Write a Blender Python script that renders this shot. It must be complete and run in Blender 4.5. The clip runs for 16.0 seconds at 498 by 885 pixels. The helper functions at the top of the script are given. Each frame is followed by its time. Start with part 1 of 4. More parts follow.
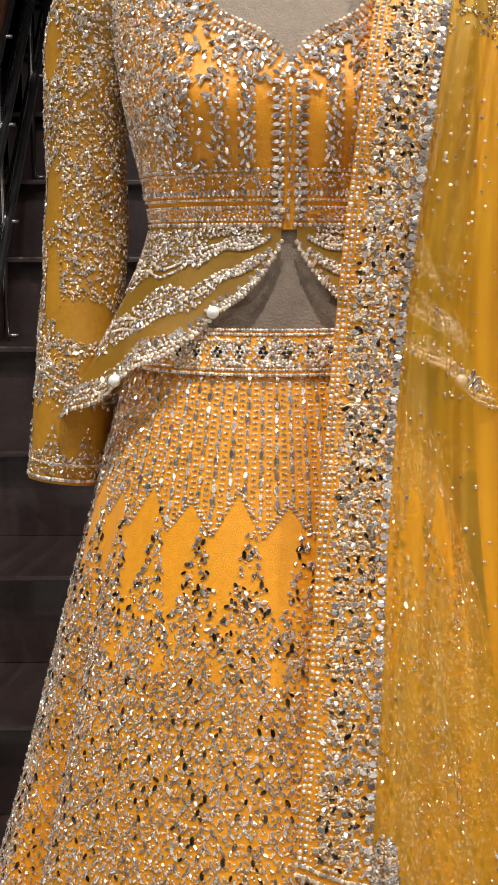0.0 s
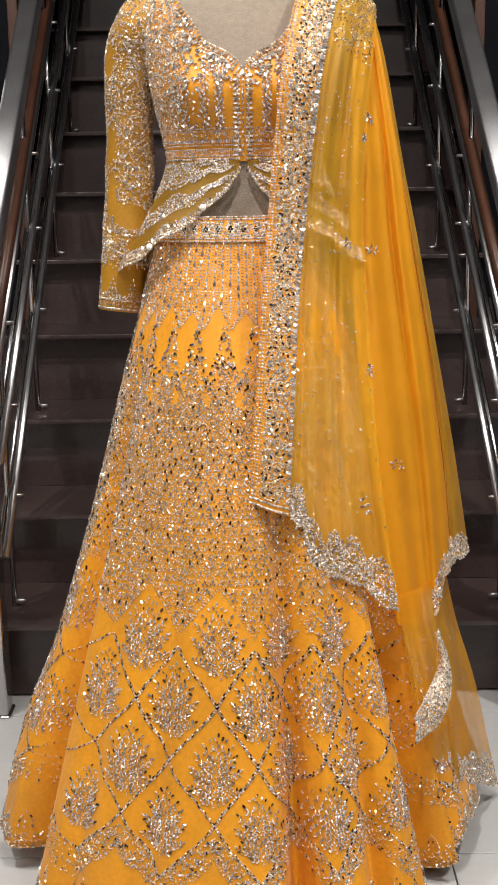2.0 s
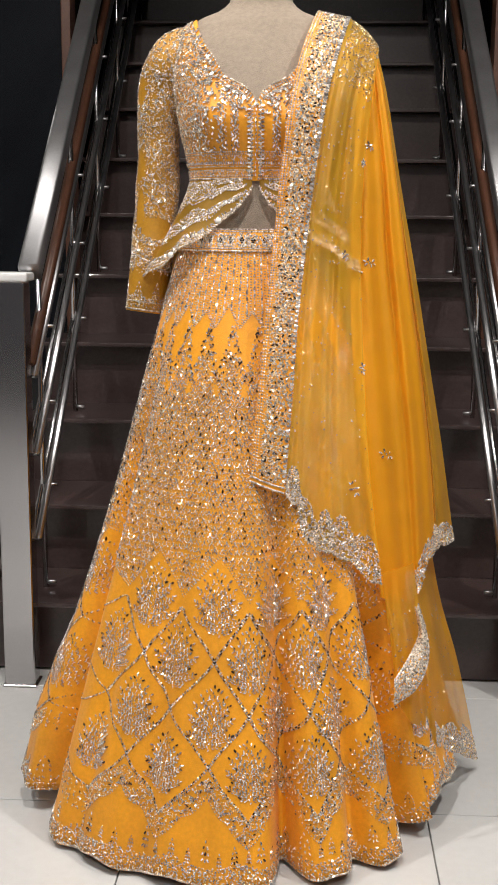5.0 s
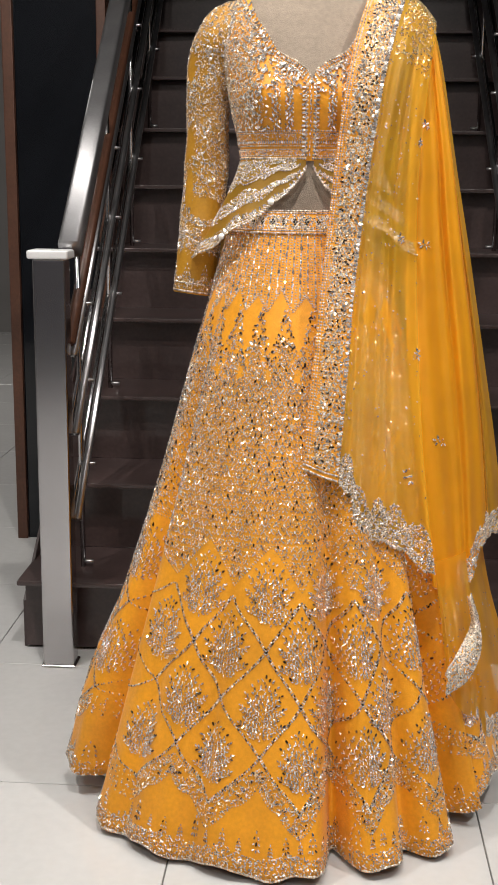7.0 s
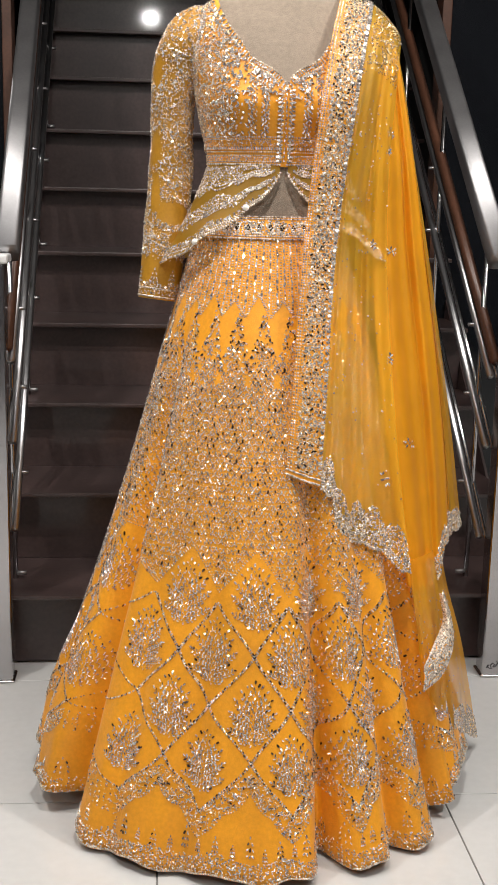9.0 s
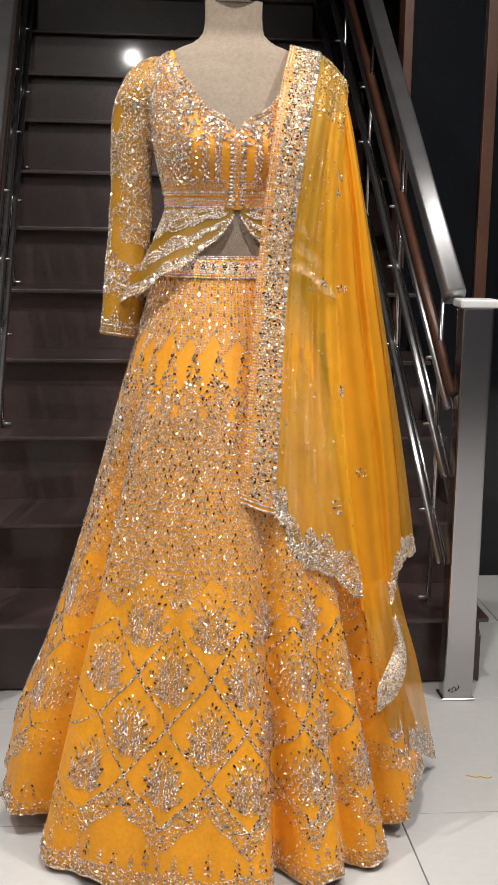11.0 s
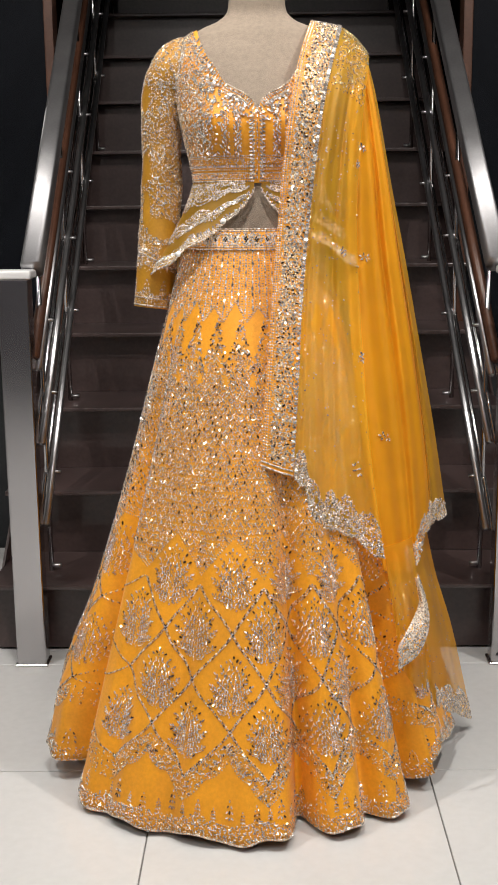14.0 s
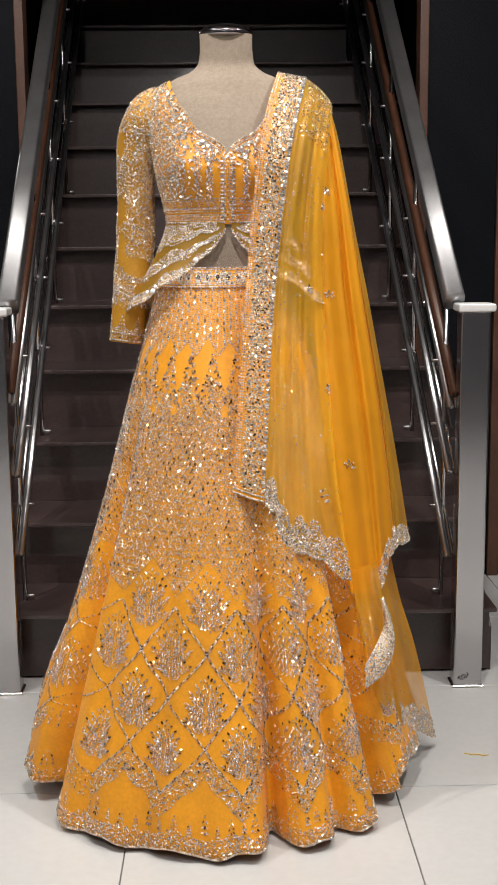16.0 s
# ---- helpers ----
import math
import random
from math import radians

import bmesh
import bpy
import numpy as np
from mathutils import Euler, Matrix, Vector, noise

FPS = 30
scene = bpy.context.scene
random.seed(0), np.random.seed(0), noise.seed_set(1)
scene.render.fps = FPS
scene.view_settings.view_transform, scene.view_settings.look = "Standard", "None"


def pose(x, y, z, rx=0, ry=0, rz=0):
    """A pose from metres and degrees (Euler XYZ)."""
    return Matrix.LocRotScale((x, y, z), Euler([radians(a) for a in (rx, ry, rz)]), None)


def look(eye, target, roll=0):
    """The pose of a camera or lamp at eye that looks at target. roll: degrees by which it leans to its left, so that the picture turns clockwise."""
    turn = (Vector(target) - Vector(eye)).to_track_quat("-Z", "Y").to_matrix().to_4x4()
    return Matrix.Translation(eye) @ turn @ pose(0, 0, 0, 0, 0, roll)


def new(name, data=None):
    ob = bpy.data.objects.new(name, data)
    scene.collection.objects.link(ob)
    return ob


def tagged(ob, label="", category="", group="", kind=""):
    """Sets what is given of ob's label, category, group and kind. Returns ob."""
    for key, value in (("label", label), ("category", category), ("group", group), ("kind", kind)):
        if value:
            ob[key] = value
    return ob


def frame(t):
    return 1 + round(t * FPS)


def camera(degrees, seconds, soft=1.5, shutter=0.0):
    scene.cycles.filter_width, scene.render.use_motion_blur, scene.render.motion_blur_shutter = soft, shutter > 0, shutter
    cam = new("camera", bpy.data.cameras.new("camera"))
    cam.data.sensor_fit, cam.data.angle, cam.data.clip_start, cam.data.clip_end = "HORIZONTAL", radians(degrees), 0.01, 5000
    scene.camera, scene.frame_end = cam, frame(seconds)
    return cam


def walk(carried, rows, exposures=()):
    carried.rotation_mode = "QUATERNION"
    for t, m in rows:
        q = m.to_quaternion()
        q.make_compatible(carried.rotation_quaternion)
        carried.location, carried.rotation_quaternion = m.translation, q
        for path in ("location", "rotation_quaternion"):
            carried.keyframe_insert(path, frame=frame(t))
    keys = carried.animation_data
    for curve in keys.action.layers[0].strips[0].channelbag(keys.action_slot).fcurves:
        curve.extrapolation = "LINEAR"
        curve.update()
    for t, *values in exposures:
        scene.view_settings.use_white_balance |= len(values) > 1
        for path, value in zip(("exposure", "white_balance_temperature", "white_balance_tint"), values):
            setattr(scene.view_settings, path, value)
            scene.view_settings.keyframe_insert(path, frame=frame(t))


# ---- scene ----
cam = camera(24.6, 16.0)
PATH = [
    (0, (-0.003, -1.001, 1.058), (0.001, 0.969, 0.713), -0.0),
    (0.5, (0.019, -1.214, 1.032), (0.025, 0.761, 0.712), 0.5),
    (1, (0.042, -1.419, 1.036), (-0.006, 0.546, 0.667), 0.6),
    (1.5, (0.012, -1.616, 1.031), (0.001, 0.336, 0.596), -0.9),
    (2, (0.047, -1.763, 1.029), (0.028, 0.189, 0.596), -0.9),
    (2.5, (0.084, -1.89, 1.028), (0.019, 0.057, 0.578), -0.9),
    (3, (0.075, -1.963, 1.014), (0.02, -0.002, 0.626), -1.3),
    (3.5, (0.085, -1.988, 1.009), (-0.002, -0.02, 0.659), -0.8),
    (4, (0.106, -1.984, 1.008), (-0.017, -0.019, 0.66), 0.1),
    (4.2, (0.115, -1.982, 0.993), (0.007, -0.016, 0.648), 0.4),
    (6.3, (0.124, -1.962, 1.016), (0.021, -0.014, 0.575), 0.5),
    (6.5, (0.116, -1.959, 1.016), (0.0, -0.012, 0.576), 0.5),
    (7, (0.057, -1.94, 1.028), (-0.067, 0.008, 0.59), 0.7),
    (7.5, (-0.03, -1.934, 1.046), (-0.064, 0.017, 0.605), 0.6),
    (8, (-0.102, -1.923, 1.043), (-0.019, 0.028, 0.611), 0.8),
    (8.5, (-0.144, -1.923, 1.036), (-0.009, 0.023, 0.596), 0.8),
    (9, (-0.175, -1.936, 1.031), (-0.005, 0.01, 0.6), 1.4),
    (9.5, (-0.182, -1.943, 1.034), (0.011, -0.001, 0.599), 1.6),
    (10, (-0.164, -1.989, 1.042), (0.024, -0.044, 0.617), 1.5),
    (10.2, (-0.156, -2.015, 1.04), (0.036, -0.066, 0.637), 1.6),
    (12.3, (-0.1, -1.958, 1.053), (0.052, 0.002, 0.686), -0.8),
    (12.5, (-0.101, -1.944, 1.05), (0.032, 0.017, 0.684), -0.9),
    (13, (-0.038, -1.959, 1.05), (-0.036, 0.002, 0.656), -0.7),
    (13.5, (0.03, -2.028, 1.045), (-0.034, -0.074, 0.626), -0.5),
    (14, (0.041, -2.095, 1.038), (0.011, -0.138, 0.624), -0.6),
    (14.5, (0.026, -2.148, 1.037), (0.029, -0.187, 0.644), -0.1),
    (15, (0.013, -2.189, 1.034), (0.045, -0.22, 0.684), 0.2),
    (15.5, (0.015, -2.184, 1.032), (0.053, -0.212, 0.701), 0.1),
    (16, (0.019, -2.189, 1.032), (0.061, -0.219, 0.69), -0.5),
]
walk(cam, [(t, look(eye, target, roll)) for t, eye, target, roll in PATH],
     exposures=[(0, -0.18), (0.5, 0.05), (2, 0.03), (16, 0.02)])

# ---- light ----
world = bpy.data.worlds.new("world")
scene.world = world
world.use_nodes = True
world.node_tree.nodes["Background"].inputs[0].default_value = (0.75, 0.8, 0.9, 1)
world.node_tree.nodes["Background"].inputs[1].default_value = 0.02
scene.view_settings.exposure = 0.0
CEIL = 2.85


# ---- materials ----
def material(name, base, rough=0.5, metal=0.0, vary=0.0, scale=8.0, bump=0.0, bscale=200.0, island=0.0, coat=0.0, fine=0.0, sheen=0.0):
    m = bpy.data.materials.new(name)
    m.use_nodes = True
    n, l = m.node_tree.nodes, m.node_tree.links
    b = n["Principled BSDF"]
    b.inputs["Base Color"].default_value = (*base, 1)
    b.inputs["Roughness"].default_value = rough
    b.inputs["Metallic"].default_value = metal
    b.inputs["Coat Weight"].default_value = coat
    b.inputs["Coat Roughness"].default_value = 0.06
    b.inputs["Sheen Weight"].default_value = sheen
    co = n.new("ShaderNodeTexCoord")
    last = None
    if vary or island or fine:
        rgb = n.new("ShaderNodeRGB")
        rgb.outputs[0].default_value = (*base, 1)
        last = rgb.outputs[0]
        jobs = []
        if vary:
            t = n.new("ShaderNodeTexNoise")
            t.inputs["Scale"].default_value = scale
            t.inputs["Detail"].default_value = 5
            l.new(co.outputs["Object"], t.inputs["Vector"])
            jobs.append((t.outputs["Fac"], vary, 0.3, 0.7))
        if fine:
            t = n.new("ShaderNodeTexNoise")
            t.inputs["Scale"].default_value = scale * 22
            t.inputs["Detail"].default_value = 3
            l.new(co.outputs["Object"], t.inputs["Vector"])
            jobs.append((t.outputs["Fac"], fine, 0.3, 0.7))
        if island:
            g = n.new("ShaderNodeNewGeometry")
            jobs.append((g.outputs["Random Per Island"], island, 0, 1))
        for out, amount, lo, hi in jobs:
            r = n.new("ShaderNodeMapRange")
            r.inputs[1].default_value, r.inputs[2].default_value = lo, hi
            r.inputs[3].default_value, r.inputs[4].default_value = 1 - amount, 1 + amount * 0.6
            l.new(out, r.inputs[0])
            x = n.new("ShaderNodeMix")
            x.data_type, x.blend_type = "RGBA", "MULTIPLY"
            x.inputs["Factor"].default_value = 1
            l.new(last, x.inputs["A"])
            l.new(r.outputs[0], x.inputs["B"])
            last = x.outputs["Result"]
        l.new(last, b.inputs["Base Color"])
    if bump:
        t = n.new("ShaderNodeTexNoise")
        t.inputs["Scale"].default_value = bscale
        t.inputs["Detail"].default_value = 3
        l.new(co.outputs["Object"], t.inputs["Vector"])
        k = n.new("ShaderNodeBump")
        k.inputs["Strength"].default_value = bump
        k.inputs["Distance"].default_value = 0.002
        l.new(t.outputs["Fac"], k.inputs["Height"])
        l.new(k.outputs["Normal"], b.inputs["Normal"])
    return m


def net_material(name, base, cover):
    """Sheer woven net: threads that scatter and let light through, and open holes."""
    m = bpy.data.materials.new(name)
    m.use_nodes = True
    n, l = m.node_tree.nodes, m.node_tree.links
    b = n["Principled BSDF"]
    b.inputs["Base Color"].default_value = (*base, 1)
    b.inputs["Roughness"].default_value = 0.6
    b.inputs["Sheen Weight"].default_value = 0.04
    tl = n.new("ShaderNodeBsdfTranslucent")
    tl.inputs[0].default_value = (*base, 1)
    add = n.new("ShaderNodeMixShader")
    add.inputs[0].default_value = 0.42
    l.new(b.outputs[0], add.inputs[1])
    l.new(tl.outputs[0], add.inputs[2])
    tr = n.new("ShaderNodeBsdfTransparent")
    mix = n.new("ShaderNodeMixShader")
    co = n.new("ShaderNodeTexCoord")
    t = n.new("ShaderNodeTexNoise")
    t.inputs["Scale"].default_value = 9
    l.new(co.outputs["Object"], t.inputs["Vector"])
    r = n.new("ShaderNodeMapRange")
    r.inputs[1].default_value, r.inputs[2].default_value = 0.3, 0.7
    r.inputs[3].default_value, r.inputs[4].default_value = cover - 0.08, cover + 0.08
    l.new(t.outputs["Fac"], r.inputs[0])
    l.new(r.outputs[0], mix.inputs[0])
    l.new(tr.outputs[0], mix.inputs[1])
    l.new(add.outputs[0], mix.inputs[2])
    l.new(mix.outputs[0], n["Material Output"].inputs[0])
    return m


def glow(name, colour, strength):
    m = bpy.data.materials.new(name)
    m.use_nodes = True
    n = m.node_tree.nodes
    b = n["Principled BSDF"]
    b.inputs["Emission Color"].default_value = (*colour, 1)
    b.inputs["Emission Strength"].default_value = strength
    return m


SILK = material("marigold_silk", (0.84, 0.335, 0.006), 0.5, vary=0.16, scale=7, bump=0.25, bscale=900, fine=0.08, sheen=0.1)
NET = net_material("marigold_net", (0.98, 0.58, 0.03), 0.46)
NET_DOUBLE = net_material("doubled_marigold_net", (0.98, 0.43, 0.004), 0.93)
NET_SIDE = net_material("single_marigold_net", (0.90, 0.46, 0.015), 0.66)
NET_OLIVE = net_material("mustard_net", (0.55, 0.30, 0.02), 0.62)
MIRROR = material("cut_mirror", (0.97, 0.86, 0.77), 0.16, 0.8, island=0.55)
BEAD = material("silver_bead", (0.86, 0.72, 0.57), 0.2, 0.55, island=0.62)
ZARI = material("silver_gilt_thread", (0.74, 0.52, 0.29), 0.36, 0.25, island=0.6)
# the darker of the two mirror tones, mixed in among the clear stones
DARK_MIRROR = material("dark_mirror", (0.16, 0.135, 0.115), 0.12, 0.9, island=0.7)
SEQUIN = material("silver_sequin", (0.95, 0.83, 0.73), 0.17, 0.76, island=0.62)
GILT = material("gilt_sequin", (0.85, 0.62, 0.30), 0.22, 0.8, island=0.6)
PEARL = material("pearl", (0.85, 0.82, 0.76), 0.2, coat=0.5)
LINEN = material("beige_linen", (0.27, 0.215, 0.165), 0.85, vary=0.12, scale=6, bump=0.5, bscale=500, fine=0.12)
CAP = material("dark_polished_cap", (0.30, 0.29, 0.30), 0.12, 1.0)
TILE = material("white_tile", (0.57, 0.57, 0.565), 0.16, vary=0.06, scale=2.5, bump=0.02, bscale=30, fine=0.03)
GROUT = material("grey_grout", (0.20, 0.19, 0.18), 0.8, vary=0.2, scale=30)
WOOD = material("dark_stained_wood", (0.055, 0.035, 0.033), 0.36, coat=0.35, vary=0.35, scale=5, bump=0.08, bscale=60, fine=0.2)
JAMB = material("brown_wood_frame", (0.085, 0.035, 0.02), 0.4, vary=0.3, scale=6, fine=0.2)
STEEL = material("brushed_steel", (0.55, 0.535, 0.545), 0.18, 1.0, vary=0.10, scale=4, fine=0.02)
# near-white and mostly non-metal: the steel cap's bright highlight painted as colour
CAP_HIGHLIGHT = material("cap_highlight_white", (0.88, 0.88, 0.88), 0.35, 0.35)
SLEEVE_NET = material("mustard_lined_net", (0.47, 0.22, 0.010), 0.55, vary=0.2, scale=9, bump=0.2, bscale=700, fine=0.1)
CHROME = material("polished_steel", (0.46, 0.455, 0.465), 0.33, 1.0, vary=0.1, scale=9)
RAIL = material("satin_steel_tube", (0.36, 0.355, 0.365), 0.46, 1.0, vary=0.15, scale=9, fine=0.05)
BLACK_GLASS = material("black_glass", (0.006, 0.007, 0.009), 0.06, vary=0.2, scale=3)
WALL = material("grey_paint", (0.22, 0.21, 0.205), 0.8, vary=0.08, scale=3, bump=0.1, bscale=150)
# dark tone of the unseen back wall, set for what the steel mirrors
BACKDROP = material("backdrop_dark_mauve", (0.055, 0.053, 0.062), 0.6, vary=0.15, scale=3, bump=0.1, bscale=150)
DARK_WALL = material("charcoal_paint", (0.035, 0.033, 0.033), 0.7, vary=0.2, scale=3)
CEILING = material("ceiling_paint", (0.12, 0.115, 0.11), 0.9, vary=0.06, scale=2)
LAMP = glow("lamp_glow", (1.0, 0.96, 0.9), 30)
WHITE = material("white_lacquer", (0.75, 0.74, 0.72), 0.35, vary=0.05)
INK = material("black_ink", (0.02, 0.02, 0.02), 0.6)
YELLOW_THREAD = material("yellow_thread", (0.75, 0.5, 0.12), 0.8)


# ---- mesh helpers ----
def mesh_of(name, verts, faces, mat, smooth=True):
    me = bpy.data.meshes.new(name)
    me.from_pydata(verts.tolist() if hasattr(verts, 'tolist') else [tuple(map(float, v)) for v in verts], [], faces)
    me.materials.append(mat)
    if smooth:
        me.shade_smooth()
    me.update()
    return me


def put(name, me, parent=None, label=""):
    ob = new(name, me)
    if parent is not None:
        ob.parent = parent
    return tagged(ob, label)


def part(name, bm, mat, parent=None, label="", smooth=False):
    me = bpy.data.meshes.new(name)
    bm.to_mesh(me)
    bm.free()
    me.materials.append(mat)
    if smooth:
        me.shade_smooth()
    return put(name, me, parent, label)


def thing(name, label, category, group="", kind="", at=(0, 0, 0)):
    ob = new(name)
    ob.location = at
    return tagged(ob, label, category, group, kind)


def box(x0, x1, y0, y1, z0, z1, bevel=0.0, seg=2):
    bm = bmesh.new()
    bmesh.ops.create_cube(bm, size=1, matrix=Matrix.Translation(((x0 + x1) / 2, (y0 + y1) / 2, (z0 + z1) / 2)) @ Matrix.Diagonal((x1 - x0, y1 - y0, z1 - z0, 1)))
    if bevel:
        bmesh.ops.bevel(bm, geom=bm.edges[:], offset=bevel, segments=seg, affect="EDGES", profile=0.6)
    return bm


def grid_mesh(name, f, us, vs, mat, closed=False, thick=0.0):
    """A sheet over f(u, v); closed joins the last column to the first."""
    nu, nv = len(us), len(vs)
    P = [f(u, v) for v in vs for u in us]
    F = []
    for j in range(nv - 1):
        for i in range(nu if closed else nu - 1):
            k = (i + 1) % nu
            F.append((j * nu + i, (j + 1) * nu + i, (j + 1) * nu + k, j * nu + k))
    return mesh_of(name, P, F, mat)


def tube(path, radii, mat, name, n=14, flat=1.0, caps=True, square=1.0):
    """A round bar along a path of points."""
    P, F = [], []
    path = [Vector(p) for p in path]
    up = Vector((0, 1, 0)) if abs((path[-1] - path[0]).normalized().y) < 0.8 else Vector((1, 0, 0))
    for i, p in enumerate(path):
        d = (path[min(i + 1, len(path) - 1)] - path[max(i - 1, 0)]).normalized()
        s = d.cross(up).normalized()
        t = s.cross(d)
        r = radii[i] if hasattr(radii, "__len__") else radii
        for k in range(n):
            c = 2 * math.pi * k / n
            ca, sa = math.cos(c), math.sin(c)
            P.append(p + s * math.copysign(abs(ca) ** square, ca) * r + t * math.copysign(abs(sa) ** square, sa) * r * flat)
    for i in range(len(path) - 1):
        for k in range(n):
            F.append((i * n + k, i * n + (k + 1) % n, (i + 1) * n + (k + 1) % n, (i + 1) * n + k))
    if caps:
        F.append(tuple(range(n))[::-1])
        F.append(tuple((len(path) - 1) * n + k for k in range(n)))
    return mesh_of(name, P, F, mat)


def spline(points, s):
    """A smooth curve through points; s from 0 to 1."""
    n = len(points) - 1
    x = min(max(s, 0.0), 1.0) * n
    i = min(int(x), n - 1)
    t = x - i
    p1, p2 = np.asarray(points[i], float), np.asarray(points[i + 1], float)
    p0 = np.asarray(points[i - 1], float) if i else 2 * p1 - p2
    p3 = np.asarray(points[i + 2], float) if i + 2 <= n else 2 * p2 - p1
    return 0.5 * (2 * p1 + (p2 - p0) * t + (2 * p0 - 5 * p1 + 4 * p2 - p3) * t * t + (3 * p1 - p0 - 3 * p2 + p3) * t ** 3)


# one cut stone: a pointed or round outline with a bevelled rim and a flat table
def stone(kind):
    n = {"marquise": 6, "round": 6, "drop": 6}[kind]
    out = []
    for k in range(n):
        c = 2 * math.pi * k / n
        if kind == "marquise":
            x, y = 0.52 * math.sin(c), math.cos(c)
        elif kind == "drop":
            x, y = 0.62 * math.sin(c), math.cos(c) * (1.0 if math.cos(c) > 0 else 0.7)
        else:
            x, y = math.sin(c), math.cos(c)
        out.append((x, y))
    if kind == "round":
        V = [(x, y, 0.0) for x, y in out] + [(x * 0.78, y * 0.78, 0.42) for x, y in out] + [(0, 0, 0.62)]
        F = [(k, k + n, (k + 1) % n + n, (k + 1) % n) for k in range(n)] + [(k + n, 2 * n, (k + 1) % n + n) for k in range(n)]
        return np.array(V), F
    V = [(x, y, 0.0) for x, y in out] + [(x * 0.62, y * 0.66, 0.34) for x, y in out]
    F = [(k, k + n, (k + 1) % n + n) for k in range(n)] + [(k, (k + 1) % n + n, (k + 1) % n) for k in range(n)] + [tuple(range(n, 2 * n))[::-1]]
    return np.array(V), F


STONES = {k: stone(k) for k in ("marquise", "round", "drop")}
rng = np.random.default_rng(7)


class Sampled:
    """A sheet f(u, v) looked up from a fine grid, with its normal and its downward way."""

    def __init__(self, f, u0, u1, nu, v0, v1, nv):
        self.box = u0, u1, nu, v0, v1, nv
        us, vs = np.linspace(u0, u1, nu), np.linspace(v0, v1, nv)
        self.P = np.array([[f(u, v) for u in us] for v in vs])
        du = np.gradient(self.P, axis=1)
        dv = np.gradient(self.P, axis=0)
        du /= np.linalg.norm(du, axis=2, keepdims=True) + 1e-12
        nn = -np.cross(du, dv)
        nn /= np.linalg.norm(nn, axis=2, keepdims=True) + 1e-12
        self.U, self.N = du, nn

    def at(self, u, v):
        u0, u1, nu, v0, v1, nv = self.box
        x = np.clip((u - u0) / (u1 - u0), 0, 1) * (nu - 1)
        y = np.clip((v - v0) / (v1 - v0), 0, 1) * (nv - 1)
        i, j = np.minimum(x.astype(int), nu - 2), np.minimum(y.astype(int), nv - 2)
        fx, fy = (x - i)[:, None], (y - j)[:, None]
        out = []
        for g in (self.P, self.U, self.N):
            out.append((g[j, i] * (1 - fx) + g[j, i + 1] * fx) * (1 - fy) + (g[j + 1, i] * (1 - fx) + g[j + 1, i + 1] * fx) * fy)
        p, du, nn = out
        du /= np.linalg.norm(du, axis=1, keepdims=True) + 1e-12
        nn /= np.linalg.norm(nn, axis=1, keepdims=True) + 1e-12
        return p, du, nn


def studs(name, f, spots, mat, parent, label="", kind="round", lift=0.0008, wobble=0.26, stuff=True, grow=1.3):
    """Stones sewn on the sampled sheet f: spots of (u, v, size in metres, turn in radians from the sheet's downward way)."""
    if not spots:
        return None
    V0, F0 = STONES[kind]
    n = len(V0)
    S = np.array(spots, float)
    S[:, 2] *= grow * (0.86 if kind == "round" else 1.0) * rng.uniform(0.85, 1.12, len(S))
    p, du, nn0 = f.at(S[:, 0], S[:, 1])
    dn = np.cross(du, nn0)
    w = rng.normal(0, wobble, (len(S), 2))
    nn = nn0 + du * w[:, :1] + dn * w[:, 1:]
    nn /= np.linalg.norm(nn, axis=1, keepdims=True)
    ay = dn * np.cos(S[:, 3:]) + du * np.sin(S[:, 3:])
    ay -= nn * (ay * nn).sum(1, keepdims=True)
    ay /= np.linalg.norm(ay, axis=1, keepdims=True)
    ax = np.cross(ay, nn)
    P = (p + nn0 * lift)[:, None] + S[:, 2][:, None, None] * (V0[None, :, :1] * ax[:, None] + V0[None, :, 1:2] * ay[:, None] + V0[None, :, 2:] * nn[:, None])
    F = [tuple(k + i * n for k in q) for i in range(len(S)) for q in F0]
    ob = put(name, mesh_of(name, P.reshape(-1, 3), F, mat, smooth=kind == "round"), parent, label)
    if stuff:
        tagged(ob, kind="stuff")
    return ob


# ---- the large structure ----
TX, TY, TS = 0.337, -0.14, 0.5          # a joint crossing and the tile size
floor = put("floor", None)
tagged(floor, "large glossy white floor tiles with thin grey joints", "floor", kind="structure")
bm = box(-3.6, 2.3, -3.0, 6.1, -0.05, -0.004)
part("joint_bed", bm, GROUT, floor)
tile_mesh = {}
for i in range(-8, 4):
    for j in range(-6, 13):
        x0, y0 = TX + i * TS, TY + j * TS
        key = "tile"
        if key not in tile_mesh:
            b = box(0.0012, TS - 0.0012, 0.0012, TS - 0.0012, -0.006, 0.0, 0.0008, 1)
            me = bpy.data.meshes.new("tile")
            b.to_mesh(me)
            b.free()
            me.materials.append(TILE)
            tile_mesh[key] = me
        t = put("tile", tile_mesh[key], floor)
        t.location = (x0, y0, 0)

